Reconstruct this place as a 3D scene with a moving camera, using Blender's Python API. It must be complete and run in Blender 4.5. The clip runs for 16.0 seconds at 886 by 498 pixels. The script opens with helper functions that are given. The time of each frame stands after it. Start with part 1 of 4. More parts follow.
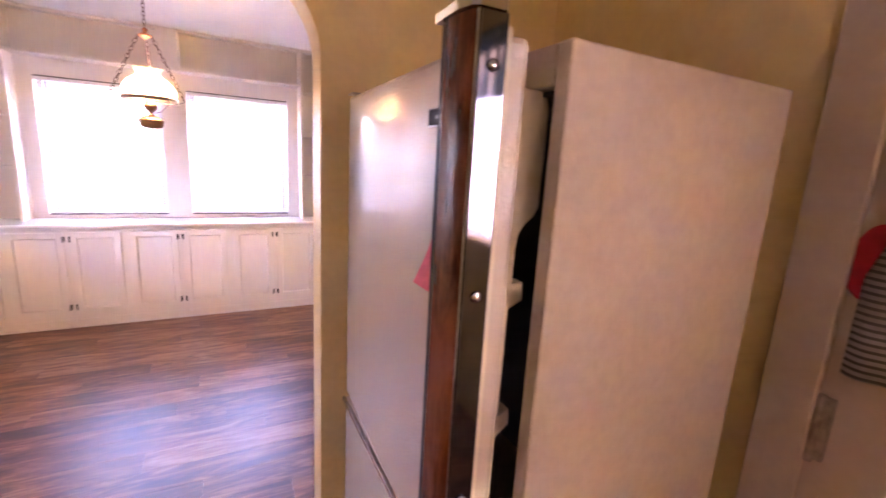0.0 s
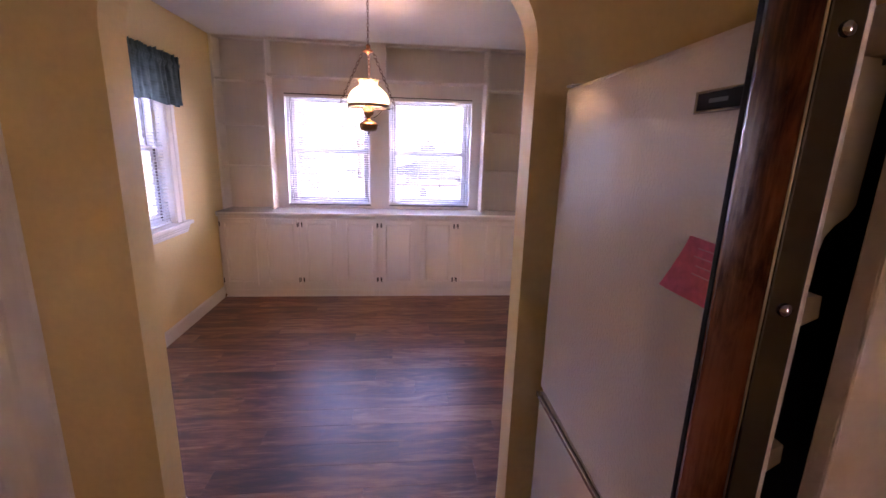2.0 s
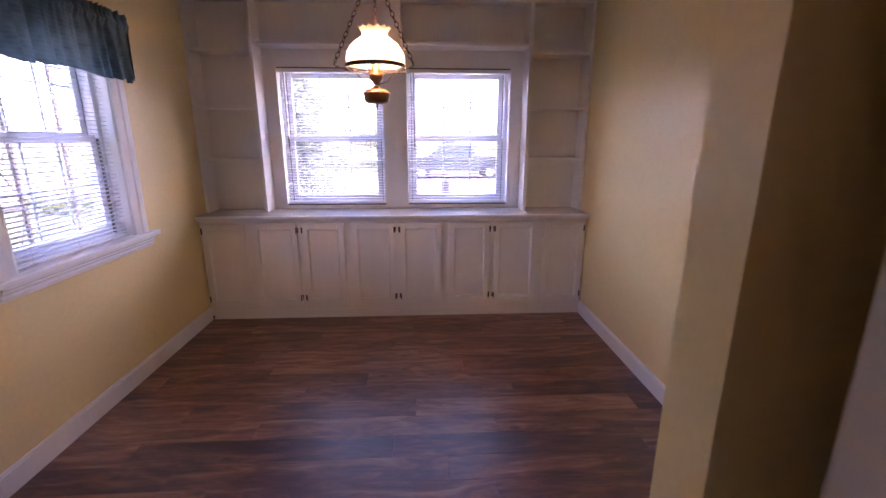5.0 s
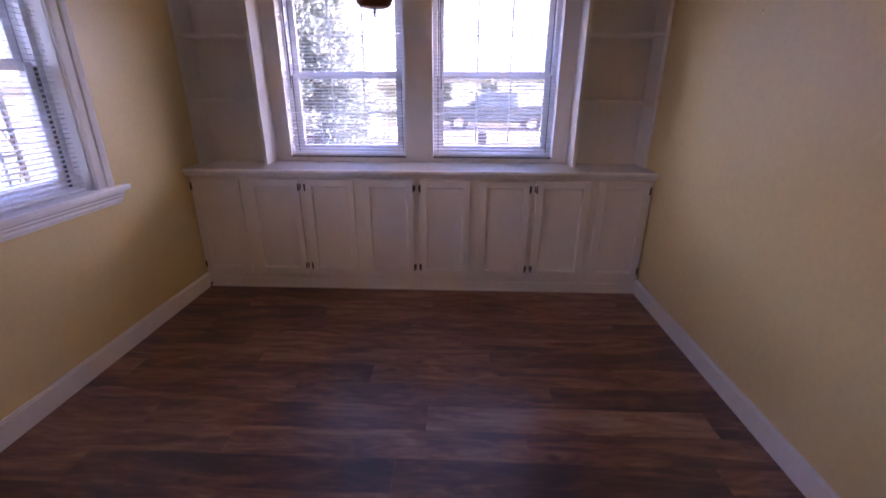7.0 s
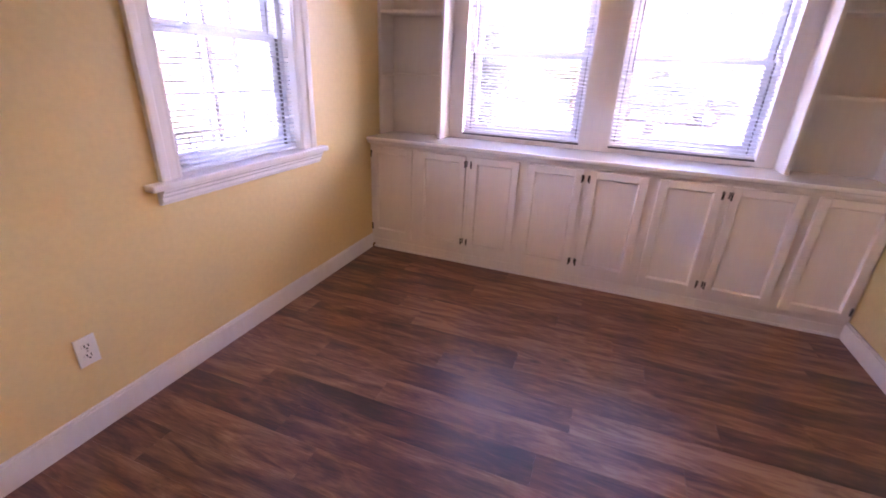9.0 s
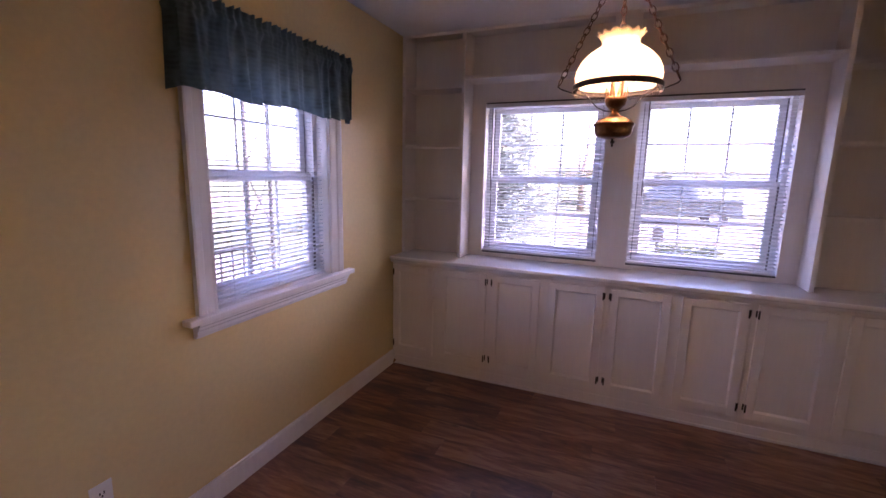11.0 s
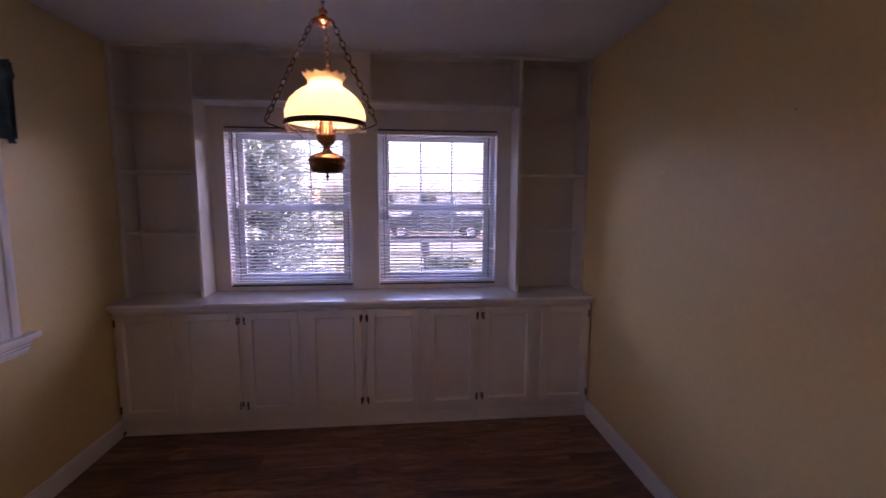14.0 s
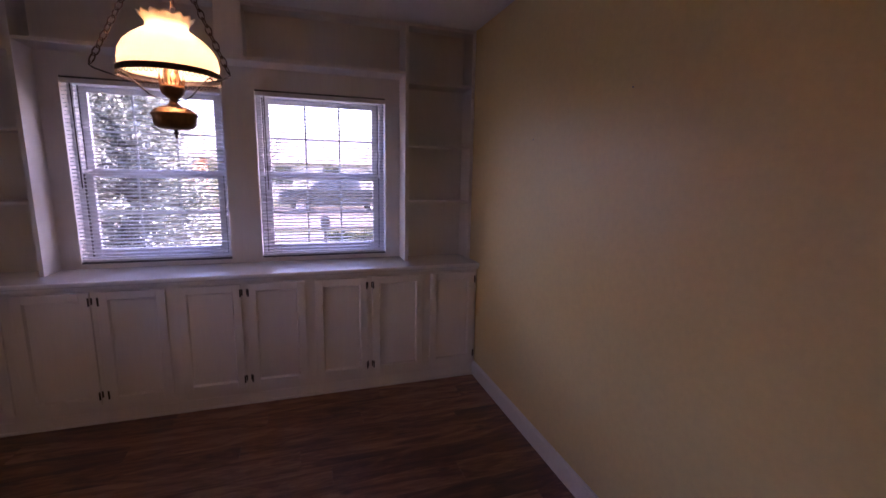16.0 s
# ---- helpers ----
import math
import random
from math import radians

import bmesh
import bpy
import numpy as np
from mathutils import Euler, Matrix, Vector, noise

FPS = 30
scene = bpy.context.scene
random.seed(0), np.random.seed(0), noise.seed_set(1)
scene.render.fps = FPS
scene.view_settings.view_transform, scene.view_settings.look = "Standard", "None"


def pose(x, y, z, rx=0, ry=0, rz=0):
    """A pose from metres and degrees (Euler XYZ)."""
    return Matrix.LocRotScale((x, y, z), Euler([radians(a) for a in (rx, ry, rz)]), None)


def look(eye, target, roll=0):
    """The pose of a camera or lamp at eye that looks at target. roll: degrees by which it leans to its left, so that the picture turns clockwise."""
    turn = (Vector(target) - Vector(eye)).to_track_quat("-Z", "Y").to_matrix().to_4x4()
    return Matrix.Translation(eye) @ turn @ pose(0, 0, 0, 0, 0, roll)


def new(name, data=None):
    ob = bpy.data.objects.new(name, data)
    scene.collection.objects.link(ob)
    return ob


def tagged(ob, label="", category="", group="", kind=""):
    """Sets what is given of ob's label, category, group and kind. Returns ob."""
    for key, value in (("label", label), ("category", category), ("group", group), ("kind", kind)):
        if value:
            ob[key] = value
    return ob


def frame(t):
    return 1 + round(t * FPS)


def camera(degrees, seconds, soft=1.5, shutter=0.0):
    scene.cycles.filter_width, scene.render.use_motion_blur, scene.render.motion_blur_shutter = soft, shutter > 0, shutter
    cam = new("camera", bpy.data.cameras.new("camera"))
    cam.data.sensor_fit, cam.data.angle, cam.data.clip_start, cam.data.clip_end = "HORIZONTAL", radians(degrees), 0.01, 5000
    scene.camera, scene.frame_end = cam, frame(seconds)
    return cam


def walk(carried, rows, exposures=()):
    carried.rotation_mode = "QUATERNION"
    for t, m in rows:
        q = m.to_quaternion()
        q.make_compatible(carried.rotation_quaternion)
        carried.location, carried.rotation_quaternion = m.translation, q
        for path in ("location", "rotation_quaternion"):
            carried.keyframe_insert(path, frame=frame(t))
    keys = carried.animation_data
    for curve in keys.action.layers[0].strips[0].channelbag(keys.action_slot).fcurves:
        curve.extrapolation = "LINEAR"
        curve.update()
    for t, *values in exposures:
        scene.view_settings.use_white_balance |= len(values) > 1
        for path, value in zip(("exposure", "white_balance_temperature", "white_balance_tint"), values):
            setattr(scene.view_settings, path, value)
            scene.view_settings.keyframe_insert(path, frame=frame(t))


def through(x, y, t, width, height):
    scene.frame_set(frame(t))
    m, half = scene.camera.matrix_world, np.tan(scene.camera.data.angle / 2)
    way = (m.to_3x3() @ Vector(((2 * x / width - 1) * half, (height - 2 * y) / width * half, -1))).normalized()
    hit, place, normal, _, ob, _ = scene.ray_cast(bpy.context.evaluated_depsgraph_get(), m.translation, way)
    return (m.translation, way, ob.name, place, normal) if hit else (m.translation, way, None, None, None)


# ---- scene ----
cam = camera(92.0, 16.0, soft=1.5, shutter=0.4)
SKY, LAMP, SWING, KITCHEN = 0.15, 0.08, 1.5, 0.12
PATH = [
    (0, (1.862, -4.275, 1.505), (2.771, -2.54, 1.102), 3.3),
    (0.5, (1.804, -4.238, 1.498), (2.483, -2.409, 1.06), 3.3),
    (1, (1.77, -4.22, 1.494), (2.217, -2.328, 1.025), 2.8),
    (1.5, (1.746, -4.225, 1.494), (2.033, -2.304, 1.017), 2.5),
    (2, (1.73, -4.228, 1.496), (1.931, -2.291, 1.039), 1.7),
    (2.5, (1.721, -4.225, 1.497), (1.867, -2.284, 1.037), 1.0),
    (3, (1.715, -4.215, 1.499), (1.825, -2.27, 1.045), 1.0),
    (3.5, (1.664, -4.086, 1.481), (1.716, -2.148, 0.987), 1.1),
    (4, (1.634, -3.887, 1.487), (1.757, -1.946, 1.02), 0.5),
    (4.2, (1.64, -3.79, 1.48), (1.773, -1.859, 0.976), 0.8),
    (6.3, (1.834, -2.851, 1.372), (1.817, -0.908, 0.898), -0.0),
    (6.5, (1.82, -2.826, 1.374), (1.796, -0.883, 0.9), 0.9),
    (7, (1.801, -2.78, 1.346), (1.734, -0.907, 0.648), 0.2),
    (7.5, (1.781, -2.783, 1.321), (1.645, -0.958, 0.515), 1.1),
    (8, (1.765, -2.774, 1.3), (1.477, -1.004, 0.414), 0.9),
    (8.5, (1.691, -2.766, 1.319), (1.203, -1.016, 0.484), 1.8),
    (9, (1.628, -2.771, 1.331), (0.988, -1.044, 0.552), 2.6),
    (9.2, (1.603, -2.775, 1.339), (0.908, -1.045, 0.615), 2.7),
    (11.3, (1.57, -2.788, 1.472), (0.832, -0.955, 1.155), 0.7),
    (11.5, (1.574, -2.785, 1.476), (0.869, -0.939, 1.169), 0.5),
    (12, (1.621, -2.768, 1.492), (1.145, -0.847, 1.201), 0.7),
    (12.5, (1.671, -2.76, 1.501), (1.435, -0.789, 1.26), 0.3),
    (13, (1.693, -2.75, 1.504), (1.581, -0.769, 1.257), 0.2),
    (13.5, (1.727, -2.751, 1.509), (1.745, -0.764, 1.281), 0.3),
    (14, (1.772, -2.75, 1.508), (1.966, -0.774, 1.273), 0.2),
    (14.5, (1.813, -2.754, 1.505), (2.161, -0.799, 1.264), 0.3),
    (15, (1.847, -2.757, 1.502), (2.324, -0.83, 1.262), -0.2),
    (15.5, (1.88, -2.767, 1.496), (2.465, -0.875, 1.216), -0.1),
    (16, (1.891, -2.786, 1.472), (2.504, -0.913, 1.127), 1.1),
]
EXPOSURES = [
    (0, 6.8, 6250, 57),
    (1.0, 6.0, 6250, 57),
    (2, 5.38, 6250, 57),
    (3, 5.2, 6250, 57),
    (4.2, 5.17, 6200, 56),
    (6.5, 4.15, 5850, 51),
    (7, 4.25, 5900, 53),
    (7.5, 4.85, 6000, 54),
    (8, 5.2, 6050, 55),
    (9, 5.6, 6250, 57),
    (11.5, 3.9, 6020, 58),
    (12.5, 3.47, 6020, 60),
    (13, 3.32, 6020, 60),
    (14, 3.25, 6040, 60),
    (14.8, 3.22, 6060, 61),
    (15.5, 3.46, 6100, 61),
    (16, 3.48, 6100, 61),
]
walk(cam, [(t, look(eye, target, roll)) for t, eye, target, roll in PATH], EXPOSURES)

# ---- world, sun, exposure ----
world = bpy.data.worlds.new("world")
scene.world = world
world.use_nodes = True
wt = world.node_tree
sky = wt.nodes.new("ShaderNodeTexSky")
sky.sky_type = 'NISHITA'
sky.sun_disc = False
sky.sun_elevation = radians(38)
sky.sun_rotation = radians(100)
sky.air_density = 1.0
sky.dust_density = 4.0
wt.nodes["Background"].inputs["Strength"].default_value = SKY
wt.links.new(sky.outputs[0], wt.nodes["Background"].inputs[0])

sun_data = bpy.data.lights.new("sun", "SUN")
sun_data.energy = 0.9
sun_data.angle = radians(12)
sun_data.color = (1.0, 0.96, 0.9)
sun = new("sun", sun_data)
sun.matrix_world = look((12, -2.2, 10), (0, 0, 0))

# daylight in the opening of the kitchen window
kw = bpy.data.lights.new("kitchen_window_daylight", "AREA")
kw.shape, kw.size, kw.size_y, kw.energy, kw.color = 'RECTANGLE', 0.84, 0.94, KITCHEN, (1.0, 0.72, 0.42)
kwo = new("kitchen_window_daylight", kw)
kwo.matrix_world = look((2.985, -5.54, 1.575), (0, -5.54, 1.575))

# ---- materials ----
def mat(name, base, rough=0.5, metal=0.0, var=0.12, scale=6.0, bump=0.0, bump_scale=60.0, stretch=(1, 1, 1),
        fine=40.0, coat=0.0, tint=None, spec=0.5):
    """Painted or plain surface: colour drifts at a coarse and a fine scale, with a fine relief."""
    m = bpy.data.materials.new(name)
    m.use_nodes = True
    nt = m.node_tree
    n, l = nt.nodes, nt.links
    b = n["Principled BSDF"]
    tc = n.new("ShaderNodeTexCoord")
    mp = n.new("ShaderNodeMapping")
    mp.inputs["Scale"].default_value = stretch
    l.new(tc.outputs["Object"], mp.inputs["Vector"])
    a = n.new("ShaderNodeTexNoise")
    a.inputs["Scale"].default_value = scale
    a.inputs["Detail"].default_value = 5
    f = n.new("ShaderNodeTexNoise")
    f.inputs["Scale"].default_value = fine
    f.inputs["Detail"].default_value = 4
    l.new(mp.outputs[0], a.inputs["Vector"])
    l.new(mp.outputs[0], f.inputs["Vector"])
    av = n.new("ShaderNodeMath")
    av.operation = 'ADD'
    l.new(a.outputs["Fac"], av.inputs[0])
    l.new(f.outputs["Fac"], av.inputs[1])
    r = n.new("ShaderNodeValToRGB")
    lo = tint or tuple(c * (1 - var) for c in base)
    hi = tuple(min(1.0, c * (1 + var)) for c in base)
    hf = n.new("ShaderNodeMath")
    hf.operation = 'MULTIPLY'
    hf.inputs[1].default_value = 0.5
    l.new(av.outputs[0], hf.inputs[0])
    r.color_ramp.elements[0].position, r.color_ramp.elements[1].position = 0.36, 0.64
    r.color_ramp.elements[0].color, r.color_ramp.elements[1].color = (*lo, 1), (*hi, 1)
    l.new(hf.outputs[0], r.inputs[0])
    l.new(r.outputs[0], b.inputs["Base Color"])
    b.inputs["Metallic"].default_value = metal
    b.inputs["Specular IOR Level"].default_value = spec
    rr = n.new("ShaderNodeMapRange")
    rr.inputs["To Min"].default_value, rr.inputs["To Max"].default_value = max(0.02, rough - 0.07), min(1, rough + 0.07)
    l.new(hf.outputs[0], rr.inputs["Value"])
    l.new(rr.outputs[0], b.inputs["Roughness"])
    b.inputs["Coat Weight"].default_value = coat
    if bump:
        bn = n.new("ShaderNodeTexNoise")
        bn.inputs["Scale"].default_value = bump_scale
        bn.inputs["Detail"].default_value = 3
        l.new(mp.outputs[0], bn.inputs["Vector"])
        bp = n.new("ShaderNodeBump")
        bp.inputs["Strength"].default_value = bump
        bp.inputs["Distance"].default_value = 0.004
        l.new(bn.outputs["Fac"], bp.inputs["Height"])
        l.new(bp.outputs[0], b.inputs["Normal"])
    return m


def wood(name, ramp, rough, along, scale=1.0, bump=0.15, random_tone=0.0, knots=0.0, gloss=0.5, coat=0.0):
    """Grain drawn out along one axis, with a tone of its own for each piece."""
    m = bpy.data.materials.new(name)
    m.use_nodes = True
    n, l = m.node_tree.nodes, m.node_tree.links
    b = n["Principled BSDF"]
    b.inputs["Specular IOR Level"].default_value = gloss
    b.inputs["Coat Weight"].default_value = coat
    b.inputs["Coat Roughness"].default_value = 0.40
    tc = n.new("ShaderNodeTexCoord")
    oi = n.new("ShaderNodeObjectInfo")
    off = n.new("ShaderNodeVectorMath")
    off.operation = 'MULTIPLY_ADD'
    cmb = n.new("ShaderNodeCombineXYZ")
    for k in range(3):
        l.new(oi.outputs["Random"], cmb.inputs[k])
    l.new(cmb.outputs[0], off.inputs[0])
    off.inputs[1].default_value = (37.0, 51.0, 23.0)
    l.new(tc.outputs["Object"], off.inputs[2])
    s1, s2 = [12.0 * scale] * 3, [75.0 * scale] * 3
    s1[along], s2[along] = 2.4 * scale, 7.0 * scale
    noises = []
    for s, d in ((s1, 6), (s2, 5)):
        mp = n.new("ShaderNodeMapping")
        mp.inputs["Scale"].default_value = s
        l.new(off.outputs[0], mp.inputs["Vector"])
        t = n.new("ShaderNodeTexNoise")
        t.inputs["Scale"].default_value = 1.0
        t.inputs["Detail"].default_value = d
        t.inputs["Distortion"].default_value = 1.1
        t.inputs["Roughness"].default_value = 0.6
        l.new(mp.outputs[0], t.inputs["Vector"])
        noises.append(t)
    mix = n.new("ShaderNodeMath")
    mix.operation = 'MULTIPLY_ADD'
    mix.inputs[1].default_value = 0.34
    l.new(noises[1].outputs["Fac"], mix.inputs[0])
    sc = n.new("ShaderNodeMath")
    sc.operation = 'MULTIPLY'
    sc.inputs[1].default_value = 0.84
    l.new(noises[0].outputs["Fac"], sc.inputs[0])
    l.new(sc.outputs[0], mix.inputs[2])
    tone = n.new("ShaderNodeMath")
    tone.operation = 'MULTIPLY_ADD'
    l.new(oi.outputs["Random"], tone.inputs[0])
    tone.inputs[1].default_value = random_tone
    l.new(mix.outputs[0], tone.inputs[2])
    r = n.new("ShaderNodeValToRGB")
    cr = r.color_ramp
    cr.elements[0].position, cr.elements[0].color = ramp[0][0], (*ramp[0][1], 1)
    cr.elements[1].position, cr.elements[1].color = ramp[-1][0], (*ramp[-1][1], 1)
    for p, c in ramp[1:-1]:
        e = cr.elements.new(p)
        e.color = (*c, 1)
    l.new(tone.outputs[0], r.inputs[0])
    kmap = n.new("ShaderNodeMapping")
    ks = [7.0 * scale] * 3
    ks[along] = 3.2 * scale
    kmap.inputs["Scale"].default_value = ks
    l.new(off.outputs[0], kmap.inputs["Vector"])
    vor = n.new("ShaderNodeTexVoronoi")
    vor.inputs["Scale"].default_value = 1.0
    l.new(kmap.outputs[0], vor.inputs["Vector"])
    kr = n.new("ShaderNodeValToRGB")
    kr.color_ramp.elements[0].position, kr.color_ramp.elements[0].color = 0.03, (0.3, 0.28, 0.28, 1)
    kr.color_ramp.elements[1].position, kr.color_ramp.elements[1].color = 0.13, (1, 1, 1, 1)
    l.new(vor.outputs["Distance"], kr.inputs[0])
    kx = n.new("ShaderNodeMixRGB")
    kx.blend_type = 'MULTIPLY'
    kx.inputs[0].default_value = knots
    l.new(r.outputs[0], kx.inputs[1])
    l.new(kr.outputs[0], kx.inputs[2])
    l.new(kx.outputs[0], b.inputs["Base Color"])
    rr = n.new("ShaderNodeMapRange")
    rr.inputs["To Min"].default_value, rr.inputs["To Max"].default_value = rough + 0.08, rough - 0.06
    l.new(noises[1].outputs["Fac"], rr.inputs["Value"])
    l.new(rr.outputs[0], b.inputs["Roughness"])
    bp = n.new("ShaderNodeBump")
    bp.inputs["Strength"].default_value = bump
    bp.inputs["Distance"].default_value = 0.002
    l.new(noises[1].outputs["Fac"], bp.inputs["Height"])
    l.new(bp.outputs[0], b.inputs["Normal"])
    return m


def glass_mat(name):
    m = bpy.data.materials.new(name)
    m.use_nodes = True
    n, l = m.node_tree.nodes, m.node_tree.links
    n.remove(n["Principled BSDF"])
    tr = n.new("ShaderNodeBsdfTransparent")
    tr.inputs[0].default_value = (0.93, 0.95, 0.95, 1)
    gl = n.new("ShaderNodeBsdfGlossy")
    gl.inputs["Roughness"].default_value = 0.02
    mx = n.new("ShaderNodeMixShader")
    mx.inputs[0].default_value = 0.05
    l.new(tr.outputs[0], mx.inputs[1])
    l.new(gl.outputs[0], mx.inputs[2])
    l.new(mx.outputs[0], n["Material Output"].inputs[0])
    return m


def thin_mat(name, base, through=0.5, rough=0.5, var=0.1, scale=30.0, stripes=None, gloss=0.0):
    """Thin stuff that lets light through: cloth, blind slats, milk glass."""
    m = bpy.data.materials.new(name)
    m.use_nodes = True
    n, l = m.node_tree.nodes, m.node_tree.links
    b = n["Principled BSDF"]
    b.inputs["Roughness"].default_value = rough
    tl = n.new("ShaderNodeBsdfTranslucent")
    mx = n.new("ShaderNodeMixShader")
    mx.inputs[0].default_value = through
    tc = n.new("ShaderNodeTexCoord")
    t = n.new("ShaderNodeTexNoise")
    t.inputs["Scale"].default_value = scale
    l.new(tc.outputs["Object"], t.inputs["Vector"])
    r = n.new("ShaderNodeValToRGB")
    r.color_ramp.elements[0].position, r.color_ramp.elements[1].position = 0.3, 0.7
    r.color_ramp.elements[0].color = (*[c * (1 - var) for c in base], 1)
    r.color_ramp.elements[1].color = (*[min(1, c * (1 + var)) for c in base], 1)
    l.new(t.outputs["Fac"], r.inputs[0])
    col = r.outputs[0]
    if stripes:
        axis, freq, other, amount = stripes
        sp = n.new("ShaderNodeSeparateXYZ")
        l.new(tc.outputs["Object"], sp.inputs[0])
        w = n.new("ShaderNodeMath")
        w.operation = 'MULTIPLY'
        w.inputs[1].default_value = freq
        l.new(sp.outputs[axis], w.inputs[0])
        s = n.new("ShaderNodeMath")
        s.operation = 'SINE'
        l.new(w.outputs[0], s.inputs[0])
        g = n.new("ShaderNodeMapRange")
        g.inputs["From Min"].default_value, g.inputs["From Max"].default_value = 0.0, 0.35
        g.inputs["To Max"].default_value = amount
        l.new(s.outputs[0], g.inputs["Value"])
        mc = n.new("ShaderNodeMixRGB")
        l.new(g.outputs[0], mc.inputs[0])
        l.new(col, mc.inputs[1])
        mc.inputs[2].default_value = (*other, 1)
        col = mc.outputs[0]
    l.new(col, b.inputs["Base Color"])
    l.new(col, tl.inputs[0])
    l.new(b.outputs[0], mx.inputs[1])
    l.new(tl.outputs[0], mx.inputs[2])
    l.new(mx.outputs[0], n["Material Output"].inputs[0])
    return m


M_WALL = mat("yellow_wall_paint", (0.76, 0.59, 0.27), 0.36, spec=0.6, var=0.04, scale=1.5, bump=0.10, bump_scale=90)
M_WHITE = mat("white_gloss_paint", (0.80, 0.775, 0.76), 0.33, var=0.035, scale=4, bump=0.12, bump_scale=35, stretch=(1, 1, 0.25))
M_COUNTER = mat("white_gloss_enamel", (0.82, 0.80, 0.79), 0.16, var=0.03, scale=4, bump=0.05, bump_scale=30, coat=0.6)
M_KDOOR = mat("cream_door_paint", (0.56, 0.475, 0.41), 0.4, var=0.05, scale=4, bump=0.12, bump_scale=35)
M_CAB = mat("white_brushed_paint", (0.80, 0.755, 0.715), 0.44, var=0.022, scale=5, bump=0.08, bump_scale=45, stretch=(1.6, 1.6, 0.22))
M_CEIL = mat("ceiling_paint", (0.80, 0.79, 0.78), 0.85, var=0.03, scale=2, bump=0.12, bump_scale=70)
M_JOINT = mat("dark_joint", (0.05, 0.03, 0.02), 0.7)
M_OUTWALL = mat("outer_wall_render", (0.5, 0.42, 0.36), 0.8, bump=0.3)
M_PLANK = wood("walnut_vinyl_plank", [(0.42, (0.019, 0.0055, 0.0046)), (0.53, (0.056, 0.0145, 0.0098)), (0.625, (0.120, 0.036, 0.0195)),
                                      (0.73, (0.225, 0.090, 0.046)), (0.85, (0.34, 0.18, 0.10))], 0.38, 0, 1.0, 0.15, 0.17, 0.95, 0.8, 0.30)
M_HANDLE = wood("dark_rosewood", [(0.38, (0.02, 0.006, 0.004)), (0.52, (0.095, 0.022, 0.010)), (0.70, (0.23, 0.062, 0.024))], 0.22, 2, 1.6, 0.06)
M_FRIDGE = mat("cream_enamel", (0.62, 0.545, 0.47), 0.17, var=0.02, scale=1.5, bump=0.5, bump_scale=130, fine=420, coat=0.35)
# same cream as the door, darkened in colour for the body's dimmer light
M_BODY = mat("shaded_body_cream", (0.47, 0.385, 0.30), 0.4, var=0.05, scale=2.5, bump=0.15, bump_scale=120, tint=(0.42, 0.335, 0.26))
M_LINER = mat("cream_plastic", (0.66, 0.60, 0.48), 0.4, var=0.03)
M_BLACK = mat("black_grille_inner_shade", (0.008, 0.008, 0.009), 0.6, var=0.3)
M_CHROME = mat("chrome", (0.42, 0.42, 0.45), 0.07, metal=1.0, var=0.05, scale=12)
# chrome darkened in colour to stand for the dim room it mirrors
M_DARKREFLECT = mat("chrome_dark_reflection", (0.12, 0.12, 0.155), 0.04, metal=1.0, var=0.05, scale=12)
M_DARKMETAL = mat("dark_metal", (0.05, 0.04, 0.038), 0.4, metal=0.7, var=0.2, scale=30)
M_BRASS = mat("aged_brass", (0.24, 0.125, 0.055), 0.34, metal=0.9, var=0.25, scale=18, fine=90)
M_COPPER = mat("polished_copper", (0.55, 0.24, 0.12), 0.22, metal=0.95, var=0.2, scale=20)
M_BRONZE = mat("oiled_bronze_chain", (0.11, 0.055, 0.035), 0.42, metal=0.8, var=0.25, scale=40)
M_PINK = thin_mat("pink_paper", (0.78, 0.16, 0.23), 0.25, 0.7, var=0.12, scale=60)
M_PINKLINE = mat("pale_writing", (0.74, 0.27, 0.33), 0.8)
M_SLAT = thin_mat("white_blind_slat", (0.84, 0.86, 0.90), 0.46, 0.4, var=0.03)
M_CORD = mat("white_cord", (0.7, 0.7, 0.72), 0.8)
M_VINYL = mat("white_window_vinyl", (0.84, 0.84, 0.86), 0.3, var=0.02, scale=3)
M_TRACK = mat("dark_track_and_gap_shade", (0.09, 0.088, 0.088), 0.6)
M_GLASS = glass_mat("window_glass")
M_CLOTH = thin_mat("teal_cloth", (0.105, 0.160, 0.172), 0.3, 0.9, var=0.25, scale=22, stripes=(2, 330.0, (0.14, 0.215, 0.235), 0.25))
M_MILK = thin_mat("milk_glass", (0.93, 0.84, 0.66), 0.62, 0.12, var=0.02)
M_OUTLET = mat("white_plastic", (0.8, 0.78, 0.75), 0.3, var=0.02)
M_SLOT = mat("black_slot", (0.02, 0.02, 0.02), 0.6)
M_RED = thin_mat("red_quilted_cloth", (0.5, 0.02, 0.035), 0.1, 0.9, var=0.2)
M_STRIPE = thin_mat("striped_towel_cloth", (0.30, 0.28, 0.28), 0.1, 0.95, var=0.15, stripes=(2, 420.0, (0.05, 0.05, 0.055), 0.9))
M_DOORRED = wood("red_brown_door", [(0.35, (0.07, 0.02, 0.013)), (0.6, (0.15, 0.048, 0.03)), (0.8, (0.22, 0.08, 0.05))], 0.4, 2, 1.0, 0.1)
M_STEEL = mat("worn_steel", (0.4, 0.36, 0.33), 0.4, metal=0.8, var=0.2, scale=40)
